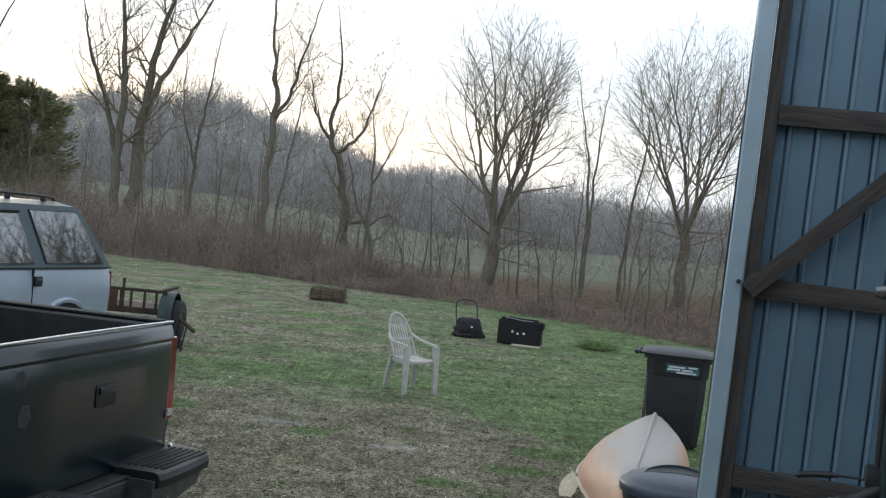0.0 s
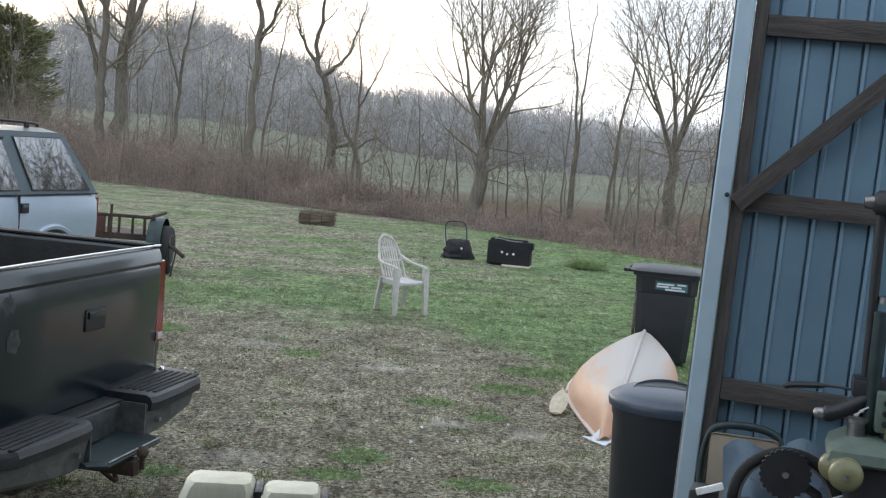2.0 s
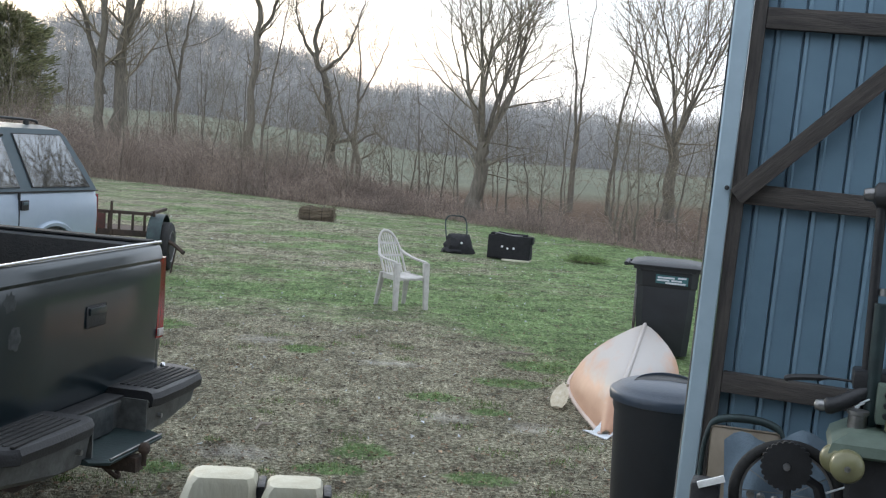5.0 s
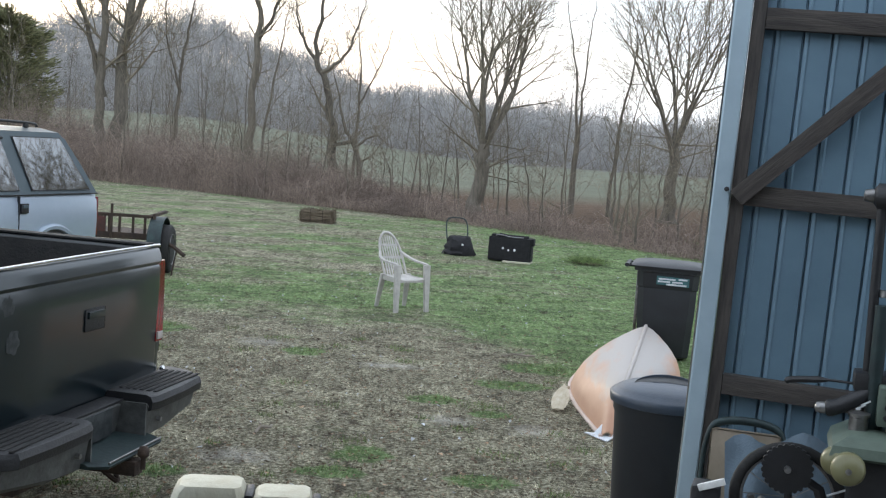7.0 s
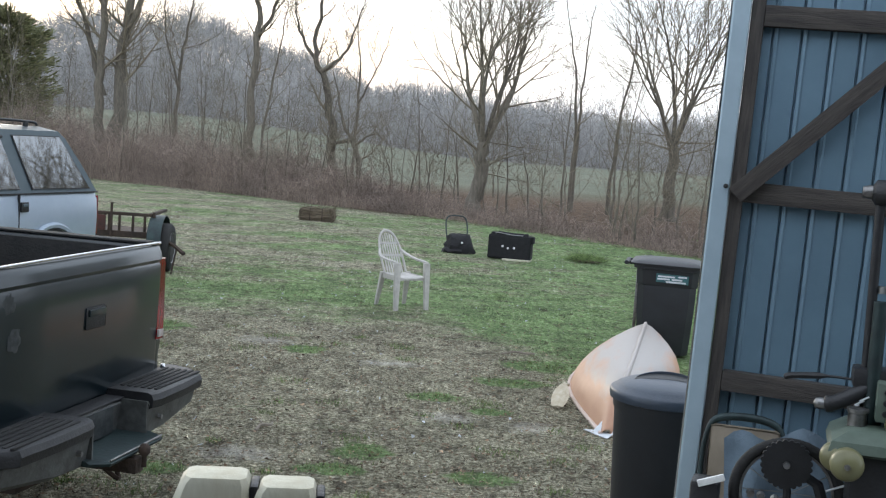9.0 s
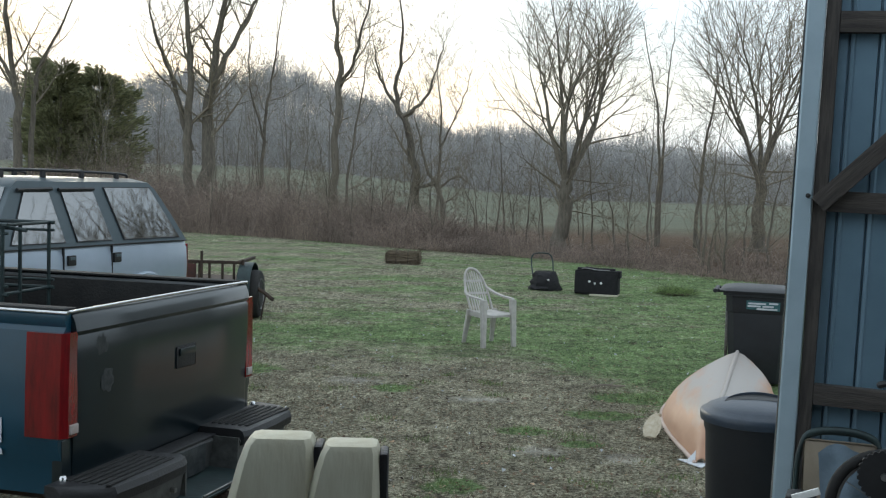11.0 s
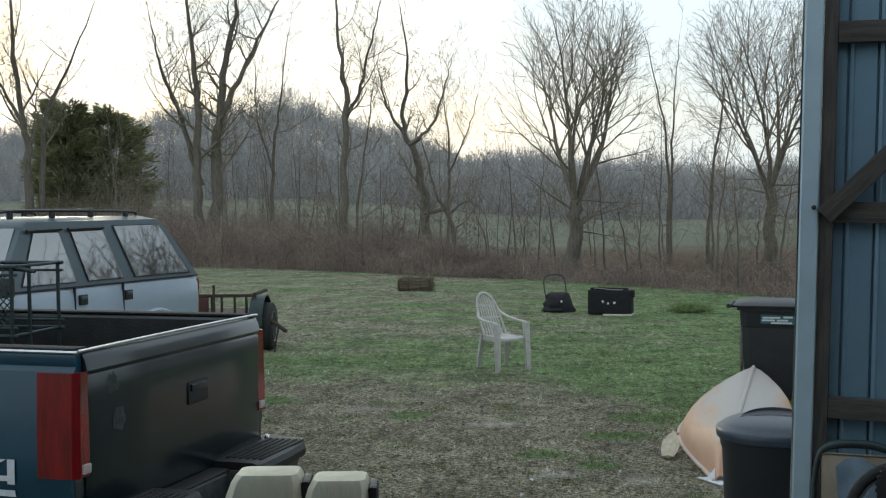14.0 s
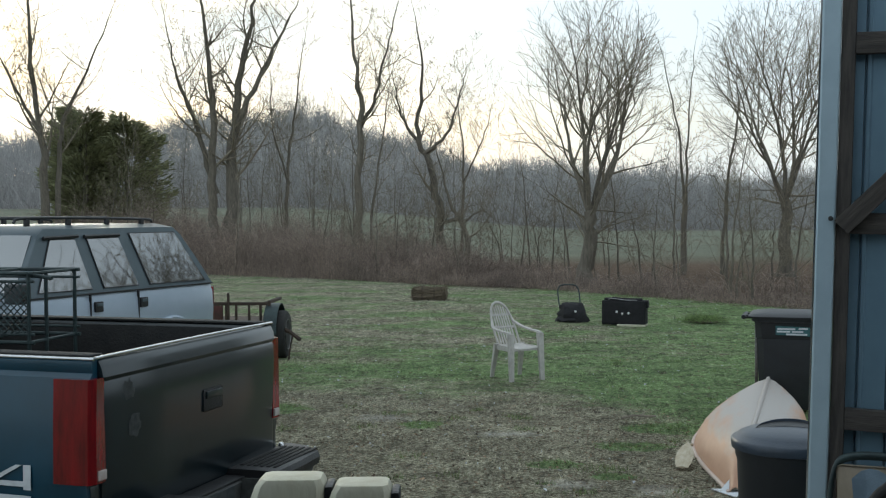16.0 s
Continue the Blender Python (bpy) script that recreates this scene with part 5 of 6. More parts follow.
# ---- things on the lawn ----
def build_chair():
    t = thing("lawn_chair", pose(-0.10, 13.37, 0, 0, 0, -149) @ Matrix.Diagonal((0.70, 0.80, 0.93, 1)), "weathered white moulded plastic armchair on the lawn", "chair")
    # seat
    n = 8
    rings = []
    for i in range(n + 1):
        y = -0.24 + 0.47 * i / n
        dip = -0.018 * math.sin(math.pi * i / n) - (0.02 if i == n else 0)
        w = 0.225 + 0.015 * i / n
        rings.append([Vector((-w, y, 0.405 + 0.012 + dip)), Vector((-w * 0.5, y, 0.405 + dip)), Vector((w * 0.5, y, 0.405 + dip)), Vector((w, y, 0.405 + 0.012 + dip)), Vector((w, y, 0.38 + dip)), Vector((-w, y, 0.38 + dip))])
    part("seat", loft(rings), M_CHAIR, t)
    # hooped back with slats
    def back(x, h):
        return Vector((x * (0.86 - 0.3 * (h - 0.4)), -0.225 - 0.72 * (h - 0.40), h))
    hoop = [back(-0.235, 0.40), back(-0.255, 0.60), back(-0.235, 0.76), back(-0.15, 0.865), back(0, 0.90), back(0.15, 0.865), back(0.235, 0.76), back(0.255, 0.60), back(0.235, 0.40)]
    part("back_frame", a_tube(smooth_path(hoop, 5), 0.019, 7), M_CHAIR, t, "rounded hoop back frame", True)
    for i in range(7):
        x = -0.165 + 0.055 * i
        top = 0.885 - 1.9 * x * x - 0.015
        part("back_slat", plate([back(x - 0.014, 0.40), back(x + 0.014, 0.40), back(x * 1.08 + 0.013, top), back(x * 1.08 - 0.013, top)], 0.010), M_CHAIR, t)
    for h, w in ((0.60, 0.245), (0.745, 0.225)):
        part("back_band", plate([back(-w, h), back(w, h), back(w, h + 0.022), back(-w, h + 0.022)], 0.013), M_CHAIR, t)
    for s in (-1, 1):
        arm = smooth_path([back(s * 0.25, 0.68), Vector((s * 0.275, -0.27, 0.615)), Vector((s * 0.29, -0.06, 0.59)), Vector((s * 0.285, 0.19, 0.58)), Vector((s * 0.275, 0.235, 0.56))], 4)
        bm = loft([[p + Vector(o) for o in ((-0.026, 0, 0.008), (0.0, 0, 0.014), (0.026, 0, 0.008), (0.026, 0, -0.012), (-0.026, 0, -0.012))] for p in arm])
        part("armrest", bm, M_CHAIR, t)
        def leg(a, b, wa, wb):
            a, b = Vector(a), Vector(b)
            o = [(-1, -0.6), (1, -0.6), (1, 0.6), (-1, 0.6)]
            return loft([[p + Vector((x * w, y * w, 0)) for x, y in o] for p, w in ((a, wa), (a.lerp(b, 0.5), (wa + wb) / 2), (b, wb))])
        part("leg", leg((s * 0.272, 0.225, 0.57), (s * 0.285, 0.265, 0.0), 0.05, 0.036), M_CHAIR, t, "slim front leg")
        part("leg", leg((s * 0.235, -0.225, 0.42), (s * 0.265, -0.33, 0.0), 0.044, 0.028), M_CHAIR, t, "broad splayed rear leg")
        part("apron", plate([(s * 0.235, -0.22, 0.35), (s * 0.25, 0.22, 0.35), (s * 0.25, 0.22, 0.41), (s * 0.235, -0.22, 0.41)], 0.012), M_CHAIR, t)


def build_mower():
    t = thing("push_mower", pose(0.79, 20.35, 0, 0, 0, 8), "dark push mower under a crumpled black cover", "mower")
    rng = random.Random(4)
    rings = []
    for z, w, d in ((0.0, 0.29, 0.30), (0.05, 0.285, 0.30), (0.10, 0.25, 0.28), (0.16, 0.245, 0.27), (0.22, 0.215, 0.24), (0.27, 0.215, 0.20), (0.315, 0.17, 0.13), (0.325, 0.08, 0.06)):
        rings.append([Vector((w * math.cos(q) * (1 + rng.uniform(-0.13, 0.13)), d * math.sin(q) * (1 + rng.uniform(-0.12, 0.12)), max(0, z + rng.uniform(-0.018, 0.018)))) for q in [6.283 * j / 16 for j in range(16)]])
    part("cover", loft(rings), M_FOAM, t, "crumpled black cover")
    part("handle", a_tube(smooth_path([(-0.18, 0.18, 0.20), (-0.19, 0.34, 0.45), (-0.17, 0.40, 0.56), (-0.10, 0.43, 0.61), (0.10, 0.43, 0.61), (0.17, 0.40, 0.56), (0.19, 0.34, 0.45), (0.18, 0.18, 0.20)], 4), 0.012, 7), M_DARKSTEEL, t, "thin dark loop handle", True)
    for x, z in ((0.01, 0.20), (0.03, 0.075)):
        part("white_mark", lathe([(0.001, -0.262 - 0.03 * (0.2 - z)), (0.018, -0.258 - 0.03 * (0.2 - z)), (0.02, -0.22), (0.001, -0.21)], 10, axis='Y', at=(x, -0.015, z)), M_WHITE, t)


def build_target():
    t = thing("archery_target", pose(1.64, 19.75, 0, 0, 0, -14), "black foam archery target block with white aiming spots", "target")
    bm = a_box(-0.36, 0.36, -0.15, 0.15, 0.02, 0.42, bevel=0.03)
    bmesh.ops.subdivide_edges(bm, edges=bm.edges, cuts=2, use_grid_fill=True)
    rng = random.Random(3)
    for v in bm.verts:
        v.co += Vector((rng.uniform(-1, 1), rng.uniform(-1, 1), rng.uniform(-1, 1))) * 0.007
    body = part("block", bm, M_FOAM, t)
    for x, z in ((-0.11, 0.235), (-0.02, 0.205), (0.085, 0.215)):
        part("aiming_spot", lathe([(0.001, -0.163), (0.020 if x != -0.02 else 0.012, -0.162), (0.021, -0.145), (0.001, -0.14)], 12, axis='Y', at=(x, 0, z)), M_WHITE, t)
    part("top_ridge", a_box(-0.33, -0.16, -0.10, 0.02, 0.41, 0.46, bevel=0.02), M_FOAM, t)
    part("top_roll", a_tube(smooth_path([(-0.20, -0.05, 0.45), (-0.05, -0.06, 0.435), (0.15, -0.05, 0.43), (0.30, -0.04, 0.43)], 4), 0.03, 8), M_FOAM, t)
    part("strap", a_tube(smooth_path([(-0.25, -0.12, 0.44), (-0.18, -0.13, 0.455), (0.02, -0.14, 0.432), (0.22, -0.13, 0.43)], 4), 0.010, 5), M_STEEL, t, "pale strap")
    part("end_handle", a_box(0.35, 0.40, -0.12, 0.06, 0.30, 0.42, bevel=0.015), M_FOAM, t)
    part("base_board", a_box(-0.10, 0.36, -0.19, 0.12, 0.0, 0.03, bevel=0.004), M_WOODPALE, t, "pale board under the block")


def build_bale():
    t = thing("hay_bale", pose(-2.08, 25.3, 0, 0, 0, -4), "weathered brown hay bale on the grass", "bale")
    bm = a_box(-0.37, 0.37, -0.2, 0.2, 0.0, 0.29, bevel=0.09)
    bmesh.ops.subdivide_edges(bm, edges=bm.edges, cuts=3, use_grid_fill=True)
    rng = random.Random(6)
    for v in bm.verts:
        v.co += Vector((rng.uniform(-1, 1), rng.uniform(-1, 1), rng.uniform(-0.6, 0.6))) * 0.022
        v.co.z = max(v.co.z, 0)
    part("straw_body", bm, M_HAY, t)
    r = np.random.RandomState(2)
    n = 700
    p = np.stack([r.uniform(-0.37, 0.37, n), r.choice([-0.2, 0.2], n) * r.uniform(0.85, 1.05, n), r.uniform(0.02, 0.31, n)], 1)
    d = r.normal(0, 1, (n, 3)) * np.array([0.07, 0.03, 0.04])
    tagged(frusta("loose_straw", p, p + d, np.full(n, 0.004), np.full(n, 0.002), M_HAY, 3, t), kind="stuff")
    for x in (-0.13, 0.13):
        part("twine", a_tube([(x, -0.215, 0.02), (x, -0.215, 0.29), (x, -0.14, 0.315), (x, 0.14, 0.315), (x, 0.215, 0.29)], 0.006, 5), M_RUST, t)


def build_cart_bin():
    t = thing("wheeled_bin", pose(2.50, 11.42, 0, 0, 0, -14) @ Matrix.Diagonal((1.18, 1.1, 0.985, 1)), "charcoal wheeled refuse bin with a teal label", "bin")
    def sq(w, d, z, y=0.0):
        c = 0.05
        return [Vector((x, yy + y, z)) for x, yy in ((-w + c, -d), (w - c, -d), (w, -d + c), (w, d - c), (w - c, d), (-w + c, d), (-w, d - c), (-w, -d + c))]
    part("body", loft([sq(0.205, 0.20, 0.03), sq(0.21, 0.21, 0.06), sq(0.232, 0.24, 0.50), sq(0.236, 0.245, 0.70), sq(0.246, 0.252, 0.71), sq(0.252, 0.262, 0.86), sq(0.275, 0.285, 0.865), sq(0.275, 0.285, 0.895)]), M_BIN, t)
    part("lid", loft([sq(0.30, 0.31, 0.897), sq(0.305, 0.315, 0.915), sq(0.285, 0.29, 0.932), sq(0.20, 0.2, 0.952), sq(0.05, 0.06, 0.957)]), M_BIN, t, "slightly domed lid")
    part("hinge_bar", a_tube([(-0.34, -0.2, 0.900), (-0.34, 0.2, 0.900)], 0.020, 8), M_BIN, t)
    part("hinge_arm", a_box(-0.36, -0.28, -0.14, -0.10, 0.88, 0.915, bevel=0.006), M_BIN, t)
    part("hinge_arm", a_box(-0.36, -0.28, 0.10, 0.14, 0.88, 0.915, bevel=0.006), M_BIN, t)
    part("spine", a_box(-0.262, -0.236, -0.02, 0.02, 0.10, 0.86, bevel=0.006), M_STEEL, t, "grey back rib")
    lab = part("label", plate([(-0.09, -0.263, 0.745), (0.17, -0.263, 0.735), (0.17, -0.268, 0.82), (-0.09, -0.268, 0.83)], 0.003), M_TEAL, t, "teal label with unreadable white writing")
    for i, (x0, x1, z) in enumerate(((-0.075, 0.06, 0.80), (0.085, 0.155, 0.805), (-0.08, 0.02, 0.775), (0.035, 0.12, 0.775), (-0.01, 0.15, 0.75))):
        part("text_bar", a_box(x0, x1, -0.272, -0.266, z - 0.007, z + 0.009), M_STICKER, lab)
    for y in (-0.21, 0.21):
        part("wheel", lathe([(0.03, -0.025), (0.10, -0.025), (0.11, -0.012), (0.11, 0.012), (0.10, 0.025), (0.03, 0.025)], 20, axis='Y', at=(-0.19, y, 0.11)), M_RUBBER, t)


def build_round_can():
    t = thing("round_bin", pose(1.125, 5.06, 0, 0, 0, -12) @ Matrix.Diagonal((0.96, 0.96, 1.035, 1)), "round black refuse can with a blue-grey domed lid", "bin")
    part("body", lathe([(0.19, 0.0), (0.20, 0.02), (0.232, 0.80), (0.240, 0.82), (0.240, 0.86), (0.225, 0.865)], 40), M_BIN, t, smooth=False)
    part("lid", lathe([(0.244, 0.850), (0.256, 0.853), (0.259, 0.868), (0.259, 0.888), (0.252, 0.895), (0.238, 0.899), (0.225, 0.912), (0.19, 0.926), (0.13, 0.938), (0.05, 0.945), (0.001, 0.946)], 44), M_LID, t, "blue-grey domed lid", True)
    # black crescent laid on the dome for the shade in the hollow beside the moulded grip
    def dome(x, y):
        return 0.947 - 0.62 * (x * x + y * y)
    rings, low = [], []
    for i in range(17):
        q = math.pi * i / 16
        x = -0.15 * math.cos(q)
        s = math.sin(q)
        y0, y1 = -0.045, -0.045 + 0.085 * s
        rings.append([Vector((x, y0 + 0.001 * s, dome(x, y0) + 0.001)), Vector((x, (y0 + y1) / 2, dome(x, (y0 + y1) / 2) + 0.004)), Vector((x, y1 + 0.003, dome(x, y1) + 0.010 * s + 0.001))])
        w = 0.006 + 0.016 * s
        low.append([Vector((x, y1 - 0.004, dome(x, y1) - 0.004)), Vector((x, y1 - 0.002, dome(x, y1) + 0.020 * s)), Vector((x, y1 + w, dome(x, y1 + w) + 0.018 * s)), Vector((x, y1 + w * 2.2, dome(x, y1 + w * 2.2) - 0.004))])
    part("grip_shade", loft(rings), M_BLACK, t, "black crescent for the shade in the hollow under the grip")
    part("lid_grip", loft(low), M_LID, t, "moulded arched grip", True)


def build_canoe():
    a, b = Vector((1.38, 7.90, 0.0)), Vector((2.15, 11.05, 0.0))
    ax = b - a
    L = ax.length
    t = thing("canoe", Matrix.Translation(a) @ Matrix.Rotation(math.atan2(-ax.x, ax.y), 4, 'Z'), "upturned faded tan fibreglass canoe lying on the grass", "canoe")
    n, k = 26, 17
    hull, inner = [], []
    for i in range(n + 1):
        f = i / n
        y = L * f
        w = 0.44 * (math.sin(math.pi * (0.01 + 0.97 * f ** 1.25)) ** 0.8) + 0.004
        keel = 0.37
        z_top = keel * (1 - (1 - min(1, f / 0.16)) ** 2.2) if f < 0.16 else keel * (1 - 0.10 * max(0, (f - 0.9) / 0.1) ** 2)
        z_top = max(z_top, 0.05)
        rise = 0.0
        row = []
        for j in range(k):
            q = math.pi * j / (k - 1)
            x = -w * math.cos(q)
            full = 0.62 + 0.3 * math.sin(math.pi * f)
            z = rise + (z_top - rise) * (math.sin(q) ** full)
            row.append(Vector((x + 0.26 * z, y, z)))
        hull.append(row)
        inner.append([Vector((p.x * 0.97, p.y, max(0, p.z - 0.012))) for p in row])
    body = part("hull", loft(hull, closed=False), M_CANOE, t, "faded tan hull skin", True)
    part("inner_skin", loft(inner, closed=False), M_TAN, t, smooth=True)
    for s in (0, k - 1):
        part("gunwale", a_tube([r[s] + Vector((0, 0, 0.012)) for r in hull], 0.017, 7), M_CANOE_TOP, t, "pale gunwale rim", True)
    part("keel_strip", a_tube([r[k // 2] + Vector((0, 0, 0.004)) for r in hull[2:]], 0.018, 7), M_CANOE, t, "raised keel strip", True)
    part("stern_stem", a_tube(smooth_path([hull[-1][k // 2], hull[-1][k // 2] * 0.5 + Vector((0, L * 0.5, 0.02)), Vector((0, L, 0.0))], 4), 0.018, 7), M_CANOE, t, smooth=True)
    part("torn_patch", plate([(-0.10, 0.02, 0.005), (0.02, -0.10, 0.005), (0.06, 0.02, 0.02), (-0.02, 0.14, 0.09)], 0.006), M_STICKER, t, "torn white patch at the bow")
    part("torn_flap", plate([(-0.16, 0.10, 0.004), (-0.05, -0.02, 0.004), (-0.02, 0.06, 0.02)], 0.006), M_STICKER, t)
    # paddle under the rim
    p = thing("paddle", pose(1.13, 8.60, 0.01, 0, 0, -14), "faded wooden paddle blade leaning on the canoe rim", "paddle")
    rows = []
    for f in range(11):
        y = 0.40 * f / 10
        w = 0.065 * math.sin(math.pi * min(1, 0.15 + f / 10 * 0.92)) ** 0.6
        rows.append([Vector((-w, y, 0.02 + 0.12 * f / 10)), Vector((0, y, 0.03 + 0.12 * f / 10)), Vector((w, y, 0.02 + 0.12 * f / 10)), Vector((0, y, 0.012 + 0.12 * f / 10))])
    part("blade", loft(rows), M_PADDLE, p)
    part("shaft", a_tube([(0, 0.34, 0.115), (0.02, 0.46, 0.10)], 0.014, 8), M_PADDLE, p)


build_chair()
build_mower()
build_target()
build_bale()
build_cart_bin()
build_round_can()
build_canoe()


# ---- beside the shed door ----
def build_rig_pieces():
    # pale pieces fixed to the camera, made up here as free-standing posts
    for x, w, h in ((-0.180, 0.0275, 1.681), (-0.124, 0.0235, 1.677)):
        t = thing("rig_piece", pose(x, 0.90, 0, 0, 0, 4), "pale squared piece of the camera's rig with a rounded top, built as a standing post", "post", "pale posts")
        rows = [[Vector((sx * w * q + lean, sy * 0.02 * q, z)) for sx, sy in ((-1, -0.7), (-0.8, -1), (0.8, -1), (1, -0.7), (1, 0.7), (0.8, 1), (-0.8, 1), (-1, 0.7))]
                for q, z, lean in ((1.25, 0, -0.004), (1.25, h - 0.05, -0.004), (1.08, h - 0.02, -0.001), (0.97, h - 0.006, 0.001), (0.84, h - 0.001, 0.002), (0.6, h, 0.002))]
        part("shaft", loft(rows), M_WOODPALE, t)
        part("dark_edge", a_box(w * 1.02, w * 1.02 + 0.007, -0.016, 0.016, h - 0.3, h - 0.006, bevel=0.003), M_BLACK, t, "black edge strip")


def build_door_clutter():
    D = DOOR
    # bench that carries the machine
    b = thing("work_bench", D @ pose(0.72, -0.44, 0), "dark low work bench beside the door", "bench")
    part("top", a_box(-0.22, 0.75, -0.30, 0.30, 0.94, 0.98, bevel=0.006), M_LUMBER, b)
    for x in (-0.17, 0.69):
        for y in (-0.25, 0.25):
            part("leg", a_box(x - 0.04, x + 0.04, y - 0.04, y + 0.04, 0, 0.94, bevel=0.004), M_LUMBER_UP, b)
    # folding chair against the sheets
    c = thing("folding_chair", D @ pose(0.135, -0.13, 0) @ Matrix.Diagonal((0.72, 1, 1.14, 1)), "folded metal chair with a tan padded back", "chair")
    part("frame", a_tube(smooth_path([(-0.20, -0.02, 0.0), (-0.185, 0.02, 0.72), (-0.17, 0.03, 0.92), (-0.10, 0.035, 0.975), (0.10, 0.035, 0.975), (0.17, 0.03, 0.92), (0.185, 0.02, 0.72), (0.20, -0.02, 0.0)], 5), 0.012, 8), M_DARKSTEEL, c, "bent tube frame", True)
    part("back_pad", a_box(-0.155, 0.155, 0.012, 0.032, 0.70, 0.955, bevel=0.02), M_TAN, c, "tan back pad")
    part("seat_pad", a_box(-0.16, 0.16, -0.10, -0.07, 0.30, 0.66, bevel=0.02), M_TAN, c)
    for s in (-1, 1):
        part("rear_leg", a_tube([(s * 0.165, 0.05, 0.0), (s * 0.165, -0.05, 0.60)], 0.011, 8), M_DARKSTEEL, c)
    # cloth hung over the chair
    k = thing("draped_cloth", D @ pose(0.175, -0.20, 0.165), "crumpled blue-grey cloth hung over the chair", "cloth")
    rng = random.Random(8)
    rows = []
    for i in range(13):
        f = i / 12
        rows.append([Vector((-0.10 + 0.36 * g / 14 + 0.03 * f, -0.02 + 0.022 * math.sin(g * 1.1 + 2.2 * f) - 0.05 * f + rng.uniform(-0.004, 0.004), 0.955 - 0.36 * f - 0.05 * abs(g - 9) / 9 + 0.02 * math.sin(g * 0.8))) for g in range(15)])
    bm = loft(rows, closed=False)
    loft([[p + Vector((0, 0.006, 0)) for p in r] for r in rows], closed=False, bm=bm)
    part("cloth_sheet", bm, M_CLOTH, k, smooth=True)
    # spoked wheel and sprocket on a stand
    w = thing("wheel_stand", D @ pose(0.22, -0.40, 0.093, 0, 0, 4), "dark spoked wheel with a toothed sprocket on a stand", "machine")
    x, z0, r = 0.055, 0.877, 0.152
    t = part("wheel", a_tube([(x + r * math.cos(q), 0, z0 + r * math.sin(q)) for q in [6.283 * j / 40 for j in range(40)]], 0.017, 8, closed=True), M_RUBBER, w, "black rubber tyre", True)
    part("rim", a_tube([(x + (r - 0.018) * math.cos(q), 0, z0 + (r - 0.018) * math.sin(q)) for q in [6.283 * j / 40 for j in range(40)]], 0.006, 6, closed=True), M_STEEL, t, "dull metal rim", True)
    for j in range(12):
        q = 6.283 * j / 12
        part("spoke", a_tube([(x, 0.012 * (-1) ** j, z0), (x + (r - 0.02) * math.cos(q), 0, z0 + (r - 0.02) * math.sin(q))], 0.0018, 4, cap=False), M_STEEL, t)
    part("stand", a_box(-0.06, 0.30, -0.05, 0.09, -0.093, 0.70, bevel=0.01), M_BLACK, w, "dark block under the wheel")
    cog = bmesh.new()
    ring = []
    for j in range(72):
        q = 6.283 * j / 72
        r = 0.075 if j % 3 else 0.069
        ring.append((0.045 + r * math.cos(q), -0.045, 0.975 + r * math.sin(q)))
    loft([[Vector(p) for p in ring], [Vector(p) + Vector((0, 0.012, 0)) for p in ring]], bm=cog)
    s = part("sprocket", cog, M_BLACK, w, "toothed dark sprocket")
    part("sprocket_bolt", lathe([(0.001, -0.062), (0.010, -0.060), (0.011, -0.045), (0.001, -0.044)], 10, axis='Y', at=(0.045, 0, 0.975)), M_STEEL, s)
    for x, z in ((-0.02, 0.875), (0.02, 0.87), (-0.05, 0.88)):
        part("fitting", lathe([(0.001, -0.07), (0.011, -0.068), (0.013, -0.045), (0.001, -0.04)], 10, axis='Y', at=(x, 0, z)), M_STEEL, w)
    part("fork_blade", a_tube([(0.055, -0.03, 0.66), (0.055, -0.03, 0.88), (0.05, -0.02, 0.98)], 0.012, 7), M_BLACK, w)
    part("frame_tube", a_tube([(0.05, -0.02, 0.97), (0.14, -0.02, 0.92), (0.22, -0.02, 0.70)], 0.016, 8), M_BLACK, w)
    part("cable", a_tube(smooth_path([(0.20, -0.05, 0.96), (0.24, -0.06, 0.95), (0.26, -0.05, 0.90), (0.255, -0.05, 0.84)], 5), 0.0045, 5), M_STICKER, w, "pale cable")
    part("cable", a_tube(smooth_path([(0.16, -0.06, 0.915), (0.21, -0.05, 0.935), (0.25, -0.05, 0.95)], 5), 0.0035, 5), M_STICKER, w)
    # black case with a white tag
    g = thing("tool_case", D @ pose(0.045, -0.46, 0), "black upright case with a white tag", "case")
    part("body", a_box(-0.045, 0.04, -0.05, 0.05, 0, 1.0, bevel=0.015), M_BLACK, g)
    part("tag", a_box(-0.04, 0.04, -0.012, 0.0, -0.010, 0.010, bevel=0.002, m=pose(0.015, -0.052, 1.01, 0, -22, 0)), M_WHITE, g, "white tag")
    # green machine on the bench
    m = thing("bench_machine", D @ pose(0.484, -0.52, 0.98), "pale green enamel bench machine with cream knobs", "machine")
    part("base", a_box(-0.05, 0.40, -0.10, 0.12, 0.0, 0.185, bevel=0.01), M_BLACK, m, "dark machine base")
    part("housing", loft([[Vector((x, y, z)) for x, y in ((-0.115 + c, -0.13 + c), (0.40, -0.13 + c), (0.40, 0.13), (-0.115 + c, 0.13))] for z, c in ((0.186, 0.012), (0.195, 0.0), (0.222, 0.008), (0.243, 0.045), (0.25, 0.06))]), M_GREENBOX, m, "chipped pale green housing")
    for x, y, r in ((-0.085, -0.165, 0.045), (-0.115, -0.09, 0.040)):
        kn = part("knob", lathe([(0.001, -0.045), (r * 0.3, -0.045), (r * 0.85, -0.035), (r, -0.022), (r, 0.0), (r * 0.8, 0.01), (r * 0.5, 0.06), (0.001, 0.06)], 28, axis='Y', at=(x + 0.02, y, 0.175)), M_CREAM, m, "round yellowed knob", True)
